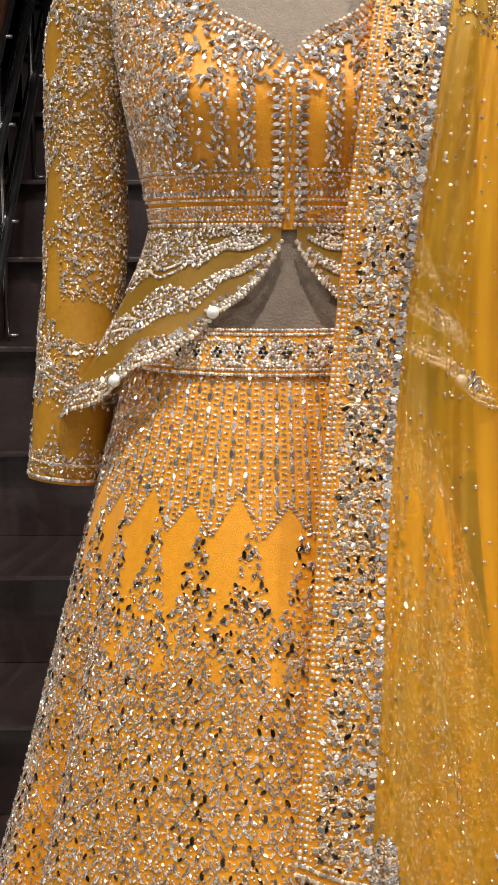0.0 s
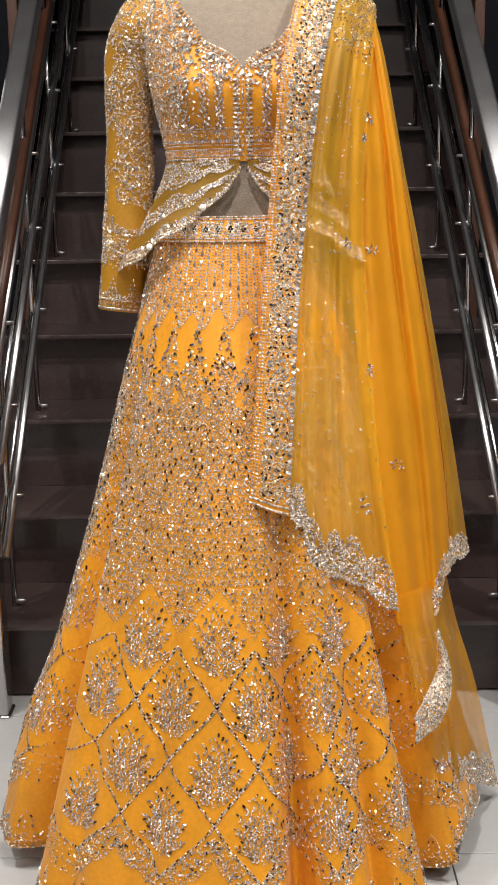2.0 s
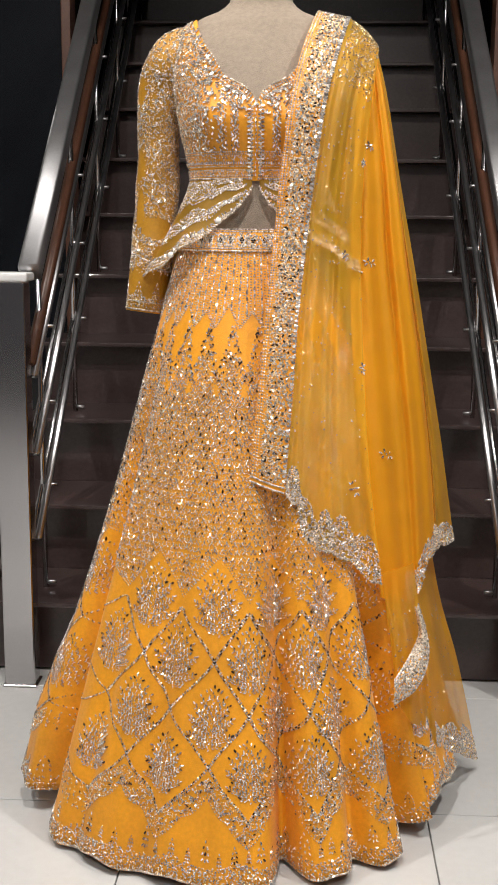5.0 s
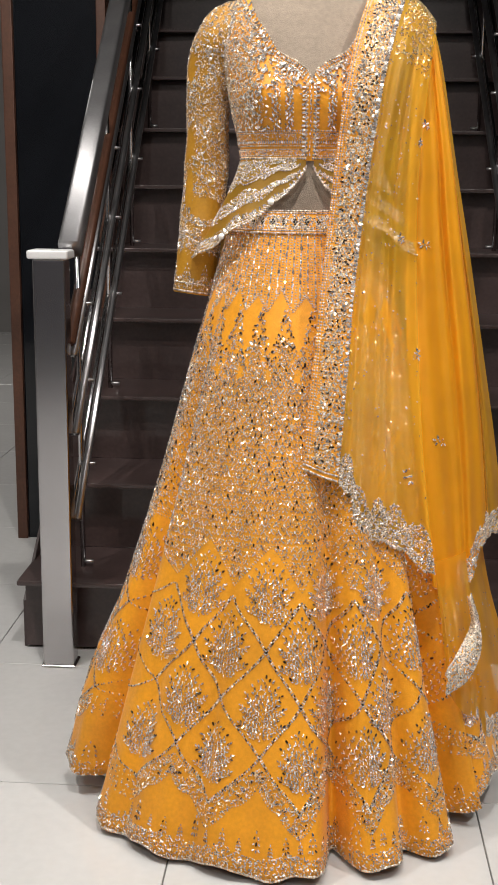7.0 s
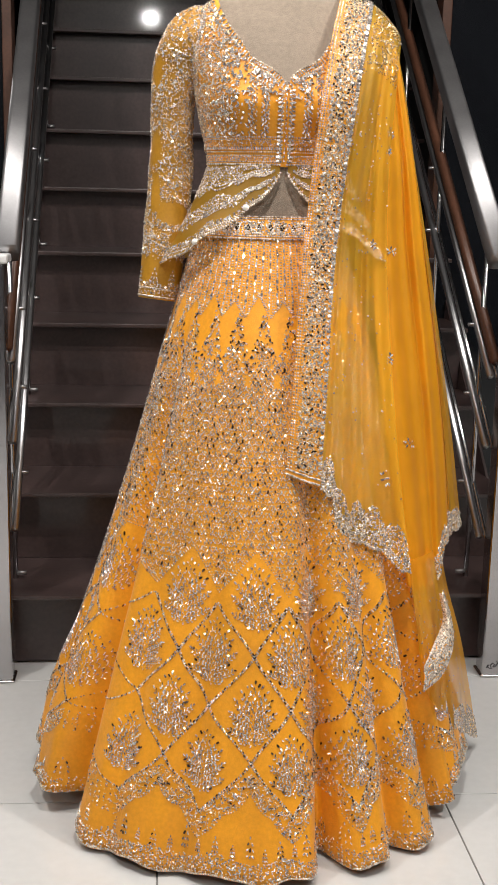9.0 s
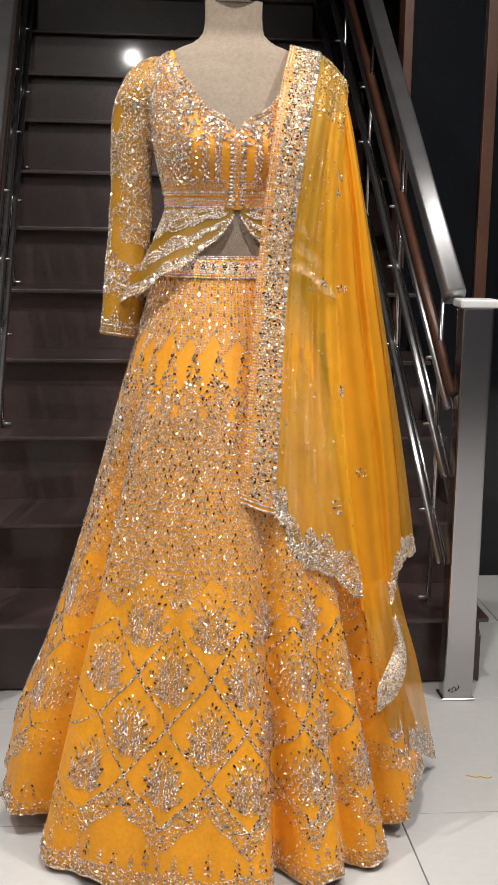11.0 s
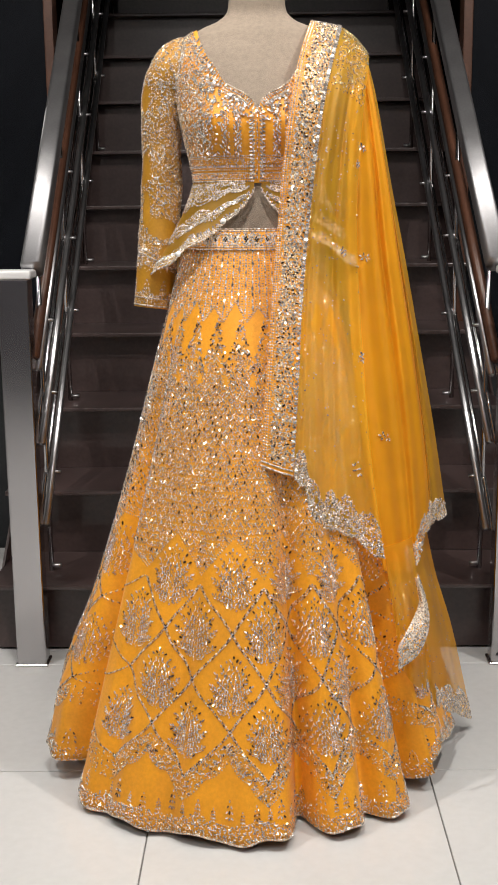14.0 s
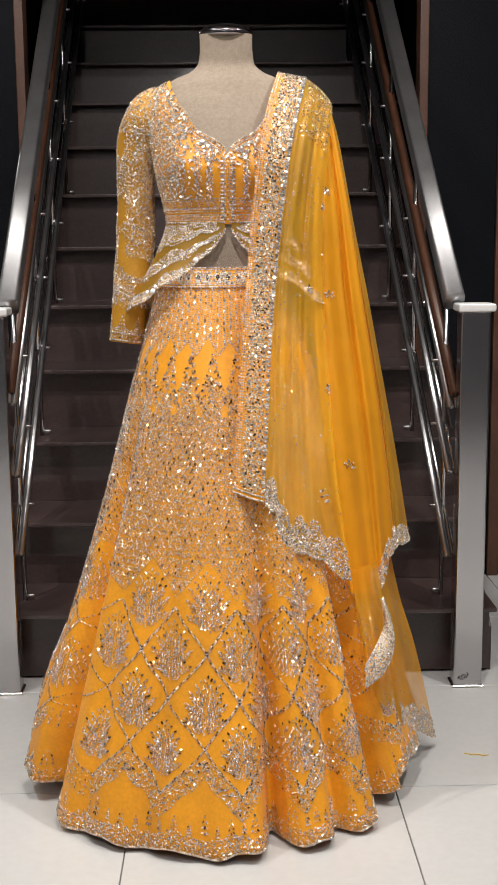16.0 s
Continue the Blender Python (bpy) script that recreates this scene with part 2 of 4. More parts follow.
# stairs: dark wooden treads and risers
RISE, FIRST, GO, NOSE, LIP = 0.1703, 0.1766, 0.2086, 0.40, 0.052
SX0, SX1 = -0.60, 0.66
STEPS = 15
stairs = put("stairs", None)
tagged(stairs, "dark brown stained wooden stairs with projecting nosings", "stairs", kind="structure")
bm = box(SX0, SX1, 0.0, GO + LIP, -0.011, 0.0, 0.003, 2)
tread_me = part("tread", bm, WOOD, stairs).data
first = stairs.children[0]
bm = box(SX0 + 0.006, SX1 - 0.006, LIP, LIP + 0.018, -RISE, -0.0115)
riser0 = part("riser", bm, WOOD, stairs)
for k in range(STEPS):
    y, z = NOSE + k * GO, FIRST + k * RISE
    t = first if k == 0 else put("tread", tread_me, stairs)
    r = riser0 if k == 0 else put("riser", riser0.data, stairs)
    t.location = (0, y, z)
    r.location = (0, y, z)
YEND = NOSE + STEPS * GO
for x0, x1 in ((SX0 - 0.002, SX0 + 0.004), (SX1 - 0.004, SX1 + 0.002)):
    V = [(x, y, z) for x in (x0, x1) for y, z in ((NOSE + 0.06, 0), (YEND, 0), (YEND, STEPS * RISE - 0.06), (NOSE + 0.06, RISE - 0.06))]
    F = [(0, 1, 2, 3), (7, 6, 5, 4), (0, 4, 5, 1), (1, 5, 6, 2), (2, 6, 7, 3), (3, 7, 4, 0)]
    put("stringer", mesh_of("stringer", V, F, WOOD, False), stairs)

# black glass walls with brown frames either side of the stairs
WY = 1.27
for name, x0, x1, lab in (("wall_west", -0.80, -0.572, "black glass wall panel in a brown wooden frame"), ("wall_east", 0.625, 2.2, "black glass wall panel in a brown wooden frame")):
    w = put(name, None)
    tagged(w, lab, "wall", kind="structure")
    part("glass_panel", box(x0, x1, WY, WY + 0.03, 0.0, CEIL), BLACK_GLASS, w)
    jamb_in = (x1, x1 + 0.026) if x0 < 0 else (x0 - 0.026, x0)
    part("jamb", box(*jamb_in, WY - 0.012, WY + 0.06, 0.0, CEIL, 0.003), JAMB, w)
    jamb_out = (x0 - 0.03, x0) if x0 < 0 else (0.835, 0.87)
    part("jamb", box(*jamb_out, WY - 0.015, WY + 0.06, 0.0, CEIL, 0.003), JAMB, w)
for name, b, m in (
    # unseen beam, added only to keep lamp light off the upper steps
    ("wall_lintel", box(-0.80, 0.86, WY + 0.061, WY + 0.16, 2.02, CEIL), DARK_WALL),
    ("wall_stairwell_west", box(-0.80, -0.74, WY + 0.161, 4.6, 0, CEIL), DARK_WALL),
    ("wall_stairwell_east", box(0.80, 0.86, WY + 0.161, 4.6, 0, CEIL), DARK_WALL),
    ("wall_stairwell_end", box(-0.74, 0.80, 4.54, 4.6, 0, CEIL), DARK_WALL),
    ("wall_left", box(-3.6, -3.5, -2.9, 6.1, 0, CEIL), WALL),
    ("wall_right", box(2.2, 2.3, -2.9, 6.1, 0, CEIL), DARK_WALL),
    # unseen wall, added close and dark so newels and risers reflect darkness
    ("wall_back", box(-3.6, 2.3, -3.0, -2.9, 0, CEIL), BACKDROP),
    ("wall_far", box(-3.5, -0.80, 6.0, 6.1, 0, CEIL), WALL),
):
    tagged(part(name, b, m), "plain painted wall or added light-shaping panel closing the shop", "wall", kind="structure")
tagged(part("ceiling", box(-3.6, 2.3, -3.0, 6.1, CEIL, CEIL + 0.1), CEILING), "plain grey painted ceiling", "ceiling", kind="structure")


# recessed ceiling lamps
def ceiling_lamp(x, y, watts, size=0.10):
    ob = thing("ceiling_light", "round recessed ceiling downlight with white rim, lit", "light", "ceiling downlights", at=(x, y, CEIL))
    ring = [(0.075 + 0.012 * math.cos(c), 0.010 * math.sin(c)) for c in (0, -0.8, -1.6, -2.4, -3.14)]
    n = 20
    P = [(r * math.cos(2 * math.pi * k / n), r * math.sin(2 * math.pi * k / n), z) for r, z in ring for k in range(n)]
    F = [(a * n + k, a * n + (k + 1) % n, (a + 1) * n + (k + 1) % n, (a + 1) * n + k) for a in range(4) for k in range(n)]
    put("rim", mesh_of("rim", P, F, WHITE), ob)
    P = [(0.064 * math.cos(2 * math.pi * k / n), 0.064 * math.sin(2 * math.pi * k / n), -0.003) for k in range(n)]
    put("lens", mesh_of("lens", P, [tuple(range(n))[::-1]], LAMP, False), ob)
    d = bpy.data.lights.new("downlight", "AREA")
    d.shape, d.size, d.energy, d.color = "DISK", size, watts, (1.0, 0.955, 0.90)
    lo = new("downlight", d)
    lo.location = (x, y, CEIL - 0.012)
    return ob


for x, y, w in ((-1.15, -0.55, 34), (1.25, -0.55, 36), (0.05, -0.95, 34), (-1.3, -2.2, 17), (1.3, -2.2, 17), (-2.3, 3.2, 30)):
    ceiling_lamp(x, y, w)


# a small spotlight high on the wall behind, mirrored in the varnished risers
spot = thing("wall_spotlight", "small round white wall spotlight, lit, on the back wall", "light", at=(-0.20, -2.9, 2.32))
n = 20
P = [(r * math.cos(2 * math.pi * k / n), y, r * math.sin(2 * math.pi * k / n)) for r, y in ((0.055, 0.0), (0.055, 0.06), (0.050, 0.066), (0.044, 0.060)) for k in range(n)]
F = [(a * n + k, a * n + (k + 1) % n, (a + 1) * n + (k + 1) % n, (a + 1) * n + k) for a in range(3) for k in range(n)]
put("housing", mesh_of("housing", P, F, WHITE), spot)
P = [(0.044 * math.cos(2 * math.pi * k / n), 0.060, 0.044 * math.sin(2 * math.pi * k / n)) for k in range(n)]
put("lens", mesh_of("lens", P, [tuple(range(n))], LAMP, False), spot)
d = bpy.data.lights.new("spotlight_beam", "AREA")
d.shape, d.size, d.energy, d.color = "DISK", 0.085, 9, (1.0, 0.97, 0.93)
beam = new("spotlight_beam", d)
beam.location = (-0.20, -2.832, 2.32)
beam.rotation_euler = (math.radians(72), 0, 0)


# ---- stair rails ----
SLOPE = RISE / GO


def newel(x0, name_label):
    ob = thing("newel_post", name_label, "post", "stainless newel posts", at=(x0, 0.350, 0))
    part("shaft", box(0, 0.067, 0, 0.050, 0, 0.880, 0.006, 3), STEEL, ob, smooth=False)
    part("cap", box(-0.009, 0.076, -0.009, 0.059, 0.880, 0.898, 0.006, 3), CAP_HIGHLIGHT, ob, "polished steel cap, its highlight put into a near-white colour")
    part("foot_plate", box(-0.004, 0.071, -0.004, 0.054, 0, 0.006, 0.002, 1), STEEL, ob)
    return ob


newel(-0.532, "square brushed stainless steel newel post")
east_post = newel(0.549, "square brushed stainless newel post with black scribble")
P = [(0.010 + 0.003 * math.sin(k * 2.1) + 0.0022 * k, -0.0008, 0.022 + 0.006 * math.sin(k * 1.3) + 0.0008 * k) for k in range(12)]
put("scribble", tube(P, 0.0011, INK, "scribble", 6), east_post, "small black pen scribble")


def rail(x, hand, lean, bars, wood):
    """A stair rail: a broad hand tube and slim bars along the slope, on thin balusters with short pins."""
    ob = thing("stair_rail", "polished stainless stair rail with broad handrail and slim bars", "railing", "stair rails", at=(x, NOSE, 0))
    out = 1 if x > 0 else -1

    def line(z, dx=0.0, y0=0.0, y1=2.95):
        return [(dx + lean * y, y, z + SLOPE * y) for y in (y0 + (y1 - y0) * k / 8 for k in range(9))]
    put("handrail", tube(line(hand, out * 0.004, -0.002), 0.023, RAIL, "handrail", 40, 1.0, True, 0.4), ob)
    for z in bars:
        put("bar", tube(line(z, 0, -0.002), 0.0085, CHROME, "bar", 12), ob)
        put("glazing_strip", tube(line(z - 0.004, out * 0.016, -0.002), 0.005, STEEL, "glazing_strip", 6), ob, "dull steel glazing strip")
    put("timber_strip", tube(line(wood, out * 0.010, 0.0), 0.013, JAMB, "timber_strip", 4), ob, "brown timber strip")
    for k in (0, 2, 4, 6, 9, 12):
        y = 0.115 + k * GO
        c = lean * y
        foot = FIRST + k * RISE
        put("baluster", tube([(c + out * 0.012, y, foot), (c + out * 0.012, y, hand + SLOPE * y - 0.02)], 0.006, STEEL, "baluster", 10), ob)
        for z in bars:
            h = z + SLOPE * y
            put("pin", tube([(c + out * 0.012, y, h), (c - out * 0.020, y, h)], 0.0042, CHROME, "pin", 8), ob)
        put("pin", tube([(c + out * 0.012, y, foot + 0.012), (c - out * 0.012, y, foot + 0.012)], 0.005, CHROME, "pin", 8), ob)
    return ob


rail(-0.460, 0.900, -0.024, (0.325, 0.514, 0.682), 0.705)
rail(0.537, 0.903, -0.020, (0.308, 0.510, 0.662), 0.690)


# ---- the dressed form ----
FX, FY = 0.03, 0.0
RINGS = ((0.60, 0.13, 0.12, 0.12), (0.90, 0.132, 0.118, 0.12), (0.98, 0.116, 0.104, 0.10), (1.05, 0.108, 0.094, 0.092), (1.10, 0.114, 0.098, 0.092), (1.16, 0.127, 0.108, 0.10),
         (1.20, 0.134, 0.100, 0.105), (1.25, 0.140, 0.078, 0.105), (1.29, 0.136, 0.052, 0.10), (1.318, 0.118, 0.030, 0.09), (1.334, 0.094, 0.020, 0.082),
         (1.346, 0.068, 0.016, 0.076), (1.362, 0.053, 0.018, 0.072), (1.385, 0.049, 0.018, 0.070), (1.416, 0.049, 0.018, 0.070))
RZ = np.array([r[0] for r in RINGS])


def ring(z):
    """Half width, front and back depth of the torso at height z."""
    i = int(np.clip(np.searchsorted(RZ, z) - 1, 0, len(RINGS) - 2))
    t = min(max((z - RZ[i]) / (RZ[i + 1] - RZ[i]), 0.0), 1.0)
    out = []
    for c in (1, 2, 3):
        p = [RINGS[min(max(i + d, 0), len(RINGS) - 1)][c] for d in (-1, 0, 1, 2)]
        m1 = (p[2] - p[0]) / 2
        m2 = (p[3] - p[1]) / 2
        out.append((2 * t ** 3 - 3 * t * t + 1) * p[1] + (t ** 3 - 2 * t * t + t) * m1 + (-2 * t ** 3 + 3 * t * t) * p[2] + (t ** 3 - t * t) * m2)
    return out


def torso(a, z, off=0.0):
    """The form's skin: a is the angle from the front, to the +x side."""
    w, f, b = ring(z)
    s, c = math.sin(a), math.cos(a)
    y = FY - (f if c > 0 else b) * c
    k = math.exp(-((abs(a) - 0.52) / 0.30) ** 2 - ((z - 1.165) / 0.042) ** 2) * 0.026
    nx, ny = s, -c
    if z > 1.33:
        y += 0.03 * min((z - 1.33) / 0.03, 1.0)
    return np.array((FX + w * s + nx * (off + k * 0.4), y + ny * (off + k), z))


# the form is one plain mesh: torso, neck, pole and round base, with a polished cap
vs = list(np.linspace(0.62, 1.416, 90))
us = [2 * math.pi * k / 64 for k in range(64)]
me = grid_mesh("dress_form", lambda u, v: torso(u - math.pi, v), us, vs, LINEN, closed=True)
form_v = [tuple(v.co) for v in me.vertices]
form_f = [tuple(p.vertices) for p in me.polygons]
mats = [0] * len(form_f)


def lathe(profile, cx, cy, mat_index, n=48):
    base = len(form_v)
    for r, z in profile:
        for k in range(n):
            c = 2 * math.pi * k / n
            form_v.append((cx + r * math.cos(c), cy + r * math.sin(c), z))
    for j in range(len(profile) - 1):
        for k in range(n):
            form_f.append((base + j * n + k, base + j * n + (k + 1) % n, base + (j + 1) * n + (k + 1) % n, base + (j + 1) * n + k))
            mats.append(mat_index)
    form_f.append(tuple(base + (len(profile) - 1) * n + k for k in range(n)))
    mats.append(mat_index)


lathe(((0.047, 1.412), (0.0515, 1.414), (0.0525, 1.418), (0.0515, 1.423), (0.046, 1.429), (0.032, 1.435), (0.014, 1.438)), FX, FY + 0.056, 1)
lathe(((0.018, 0.03), (0.018, 0.64)), FX, FY + 0.02, 1, 16)
lathe(((0.17, 0.0), (0.17, 0.012), (0.155, 0.02), (0.03, 0.032), (0.02, 0.05)), FX, FY + 0.02, 1, 40)
form = mesh_of("dress_form", form_v, form_f, LINEN)
form.materials.append(CAP)
form.polygons.foreach_set("material_index", mats)
tagged(put("dress_form", form), "beige linen dress form with a polished dark neck cap", "mannequin")

# ---- the skirt ----
ZW, ZH = 0.985, 0.014
SXC, SYC = 0.02, 0.0
VALLEYS = ((13, 3.8, 0.098), (31, 3.4, 0.052), (48, 4.5, 0.130), (84, 7, 0.05), (-58, 4.2, 0.120), (-80, 4.2, 0.070), (-21, 3.5, 0.012), (-40, 3.5, 0.010), (1, 3, 0.008), (-104, 8, 0.03), (-132, 8, 0.03), (-158, 8, 0.03), (180, 8, 0.03), (110, 8, 0.03), (134, 8, 0.03), (158, 8, 0.03))


def skirt(a, v):
    """The skirt's cloth: a in degrees from the front, v from the waist down to the hem."""
    r = 0.1145 + 0.294 * v
    grow = max(v - 0.12, 0.0) ** 1.25
    d = 0.0
    for c, w, h in VALLEYS:
        x = (a - c + 180) % 360 - 180
        if abs(x) > 25:
            continue
        d -= h * math.exp(-(x / (w * (1.25 - 0.3 * v))) ** 2) * 1.15
    d += 0.0035 * math.sin(math.radians(a * 23 + 90 * v)) + 0.0025 * math.sin(math.radians(a * 41 + 20) + 9 * v)
    d += 0.006 * math.sin(math.radians(a * 9 + 40)) + 0.008 * math.sin(math.radians(a * 5))
    r += d * grow
    if a < -55:
        r += 0.014 * math.exp(-((v - 0.85) / 0.1) ** 2) - 0.006 * math.exp(-((v - 0.45) / 0.2) ** 2)
    if abs(a) < 90:
        r += 0.012 * v * math.exp(-((a + 14) / 14) ** 2)
    if a > 55:
        r -= 0.020 * max(v - 0.5, 0.0) * 2
    lift = (0.055 if a > 0 else 0.032) * min(max((abs(a) - 48) / 14, 0.0), 1.0)
    z = ZW - v * (ZW - ZH - lift * v ** 3) + 0.006 * math.sin(math.radians(a * 19)) * max(v - 0.9, 0) * 10
    s, c = math.sin(math.radians(a)), math.cos(math.radians(a))
    return np.array((SXC + r * s, SYC - r * c, z))


lehenga = thing("lehenga_skirt", "flared marigold yellow lehenga skirt embroidered with silver mirrorwork", "skirt", at=(0, 0, 0))
us = [k * 360 / 400 - 180 for k in range(400)]
me = grid_mesh("skirt_cloth", skirt, us, list(np.linspace(0, 1, 70)), SILK, closed=True)
cloth = put("skirt_cloth", me, lehenga)
sol = cloth.modifiers.new("cloth", "SOLIDIFY")
sol.thickness, sol.offset = 0.002, -1


def band(a, w):
    """The waistband, standing 3 mm off the cloth."""
    z = 0.992 - 0.036 * w
    r = 0.117 + 0.010 * w + 0.003
    s, c = math.sin(math.radians(a)), math.cos(math.radians(a))
    return np.array((SXC + r * s, SYC - r * c * 0.97, z))


put("waistband", grid_mesh("waistband", band, [k * 3.6 - 180 for k in range(100)], [0, 0.1, 0.5, 0.9, 1], SILK, closed=True), lehenga)


# ---- the blouse ----
blouse = thing("blouse", "fitted marigold long-sleeved blouse with dense silver beadwork", "blouse")
NECK = ((0.0, 1.188), (0.008, 1.203), (0.024, 1.215), (0.040, 1.223), (0.053, 1.231), (0.063, 1.246), (0.073, 1.263), (0.086, 1.281), (0.096, 1.300), (0.104, 1.324), (0.110, 1.345), (0.3, 1.36))


def neck_top(a):
    if abs(a) > 1.6:
        return 1.325
    z = 1.15
    while z < 1.336:
        p = torso(a, z, 0.005)
        if z > np.interp(abs(p[0] - FX), [n[0] for n in NECK], [n[1] for n in NECK]):
            break
        z += 0.0015
    return min(z, 1.334)


ATOP = np.linspace(-math.pi, math.pi, 241)
ZTOP = np.array([neck_top(a) for a in ATOP])
ZB = 1.068


def bodice(a, v):
    """The bodice's cloth: a in radians from the front, v from the neckline down to the band."""
    top = np.interp(a, ATOP, ZTOP)
    return torso(a, top + (ZB - top) * v, 0.005)


def bodice_x(x, z, off=0.0055):
    """A point of the bodice's front by its x and height."""
    w = ring(z)[0] + 0.005
    a = math.asin(max(-0.999, min(0.999, (x - FX) / w)))
    return torso(a, z, off)


put("bodice", grid_mesh("bodice", bodice, list(ATOP), list(np.linspace(0, 1, 40)), SILK), blouse)


def sleeve_path(mirror):
    pts = [(-0.062, 0.03, 1.280, 0.046), (-0.110, 0.03, 1.264, 0.050), (-0.136, 0.03, 1.215, 0.040), (-0.1435, 0.03, 1.15, 0.034), (-0.1455, 0.03, 1.07, 0.0355), (-0.150, 0.024, 0.99, 0.0355), (-0.158, 0.015, 0.92, 0.035), (-0.167, 0.010, 0.848, 0.0325)]
    return [((2 * FX - x - 0.03 * min((1.3 - z) / 0.2, 1)) if mirror else x, y + (0.05 * min((1.3 - z) / 0.2, 1) if mirror else 0), z, r) for x, y, z, r in pts]


def sleeve(mirror):
    pts = sleeve_path(mirror)

    def f(a, v):
        q = spline(pts, v)
        d = spline(pts, min(v + 0.02, 1)) - spline(pts, max(v - 0.02, 0))
        d = d[:3] / np.linalg.norm(d[:3])
        s = np.cross(d, (0, 1, 0))
        s /= np.linalg.norm(s)
        if s[0] < 0:
            s = -s
        t = np.array((0, 1, 0)) - d * d[1]
        r = q[3] * (1 + 0.025 * math.sin(a * 3 + v * 17) + 0.02 * math.sin(v * 40 + 2 * a))
        return q[:3] + s * math.sin(a) * r - t * math.cos(a) * r * 1.15
    return f


SLEEVES = {}
for mirror in (False, True):
    f = sleeve(mirror)
    SLEEVES[mirror] = (f, put("sleeve", grid_mesh("sleeve", f, list(np.linspace(-math.pi, math.pi, 49)), list(np.linspace(0, 1, 60)), SLEEVE_NET), blouse))


def peplum(sign):
    def f(u, w):
        """u from 0 at the open front to 1 at the back, w from the band down to the scalloped edge."""
        u_ = max(u, 0.0)
        a = sign * math.radians(3 + 150 * u_)
        drop = 0.014 + 0.142 * min(u_ / 0.46, 1.0) ** 0.85
        drop += 0.007 * abs(math.sin(u_ * 21))
        z = 1.072 - drop * w
        flare = 0.006 + (0.012 + 0.036 * min(u_ / 0.5, 1.0)) * w * min(drop / 0.1, 1.2)
        flare += 0.004 * w * math.sin(u_ * 30)
        return torso(a, z, flare)
    return f


PEPLUM = {}
for sign in (-1, 1):
    f = peplum(sign)
    g = (lambda u, w, f=f: f(1 - u, w)) if sign < 0 else f
    PEPLUM[sign] = (g, put("peplum", grid_mesh("peplum", g, list(np.linspace(0, 1, 70)), list(np.linspace(0, 1, 14)), NET_OLIVE), blouse, "sheer mustard net peplum edged with beads"))

# ---- the dupatta ----
dupatta = thing("dupatta", "sheer yellow net dupatta with mirrored borders, draped over one shoulder", "scarf")


def sheet(columns, ripple=0.004, freq=5.0, phase=0.0):
    cols = [[np.array(p) for p in c] for c in columns]

    def f(u, v):
        p = spline([spline(c, v) for c in cols], u)
        p = p.copy()
        k = ripple * min(v * 2.2, 1.0)
        p[1] += k * math.sin(u * freq * 2 * math.pi + phase + v * 1.2)
        p[0] += 0.4 * k * math.cos(u * freq * 2 * math.pi + phase)
        p[1] += 0.45 * k * math.sin(u * freq * 5.3 * math.pi + 2.1 * phase - v)
        return p
    return f


B_L = ((0.128, 0.05, 1.349), (0.121, -0.02, 1.336), (0.100, -0.092, 1.270), (0.083, -0.140, 1.185), (0.070, -0.146, 1.08), (0.060, -0.150, 0.97), (0.050, -0.178, 0.86), (0.041, -0.212, 0.73), (0.0315, -0.240, 0.604))
B_R = ((0.180, 0.05, 1.340), (0.174, -0.02, 1.322), (0.155, -0.086, 1.256), (0.138, -0.130, 1.18), (0.124, -0.139, 1.08), (0.112, -0.146, 0.97), (0.102, -0.176, 0.86), (0.094, -0.212, 0.72), (0.085, -0.240, 0.585))
C_2 = ((0.205, 0.05, 1.322), (0.200, -0.02, 1.300), (0.186, -0.070, 1.240), (0.172, -0.100, 1.16), (0.160, -0.112, 1.06), (0.150, -0.122, 0.95), (0.146, -0.160, 0.80), (0.146, -0.196, 0.64), (0.150, -0.226, 0.470))
C_3 = ((0.226, 0.05, 1.298), (0.224, -0.01, 1.276), (0.216, -0.044, 1.22), (0.206, -0.070, 1.14), (0.200, -0.084, 1.05), (0.200, -0.100, 0.94), (0.206, -0.140, 0.79), (0.218, -0.184, 0.62), (0.242, -0.215, 0.432))
panel = sheet([B_L, B_R], 0.0015, 1.0)
front = sheet([B_R, C_2, C_3], 0.005, 2.0, 0.6)
D_0 = ((0.190, 0.045, 1.318), (0.192, 0.00, 1.235), (0.188, -0.040, 1.09), (0.186, -0.060, 0.95), (0.194, -0.10, 0.78), (0.214, -0.150, 0.60), (0.250, -0.195, 0.372))
D_1 = ((0.218, 0.05, 1.300), (0.230, 0.02, 1.222), (0.250, -0.010, 1.08), (0.266, -0.028, 0.94), (0.288, -0.050, 0.78), (0.308, -0.075, 0.60), (0.322, -0.110, 0.388))
D_2 = ((0.226, 0.06, 1.290), (0.243, 0.045, 1.215), (0.270, 0.030, 1.06), (0.297, 0.020, 0.92), (0.325, 0.012, 0.77), (0.353, 0.008, 0.62), (0.381, 0.004, 0.448))
outer = sheet([D_0, D_1, D_2], 0.009, 2.6, 2.0)
E_0 = ((0.245, -0.182, 0.444), (0.252, -0.202, 0.385), (0.262, -0.214, 0.317), (0.270, -0.220, 0.244))
E_1 = ((0.299, -0.122, 0.444), (0.311, -0.135, 0.375), (0.327, -0.147, 0.278), (0.344, -0.152, 0.136))
E_2 = ((0.345, 0.02, 0.43), (0.367, 0.02, 0.335), (0.404, 0.025, 0.215), (0.452, 0.04, 0.010))
tail = sheet([E_0, E_1, E_2], 0.008, 2.5, 1.0)


def scallop(f, n, depth):
    """Waves along the lower edge of a sheet."""
    return lambda u, v: f(u, v * (1 - depth * (1 - abs(math.sin(u * math.pi * n)))))


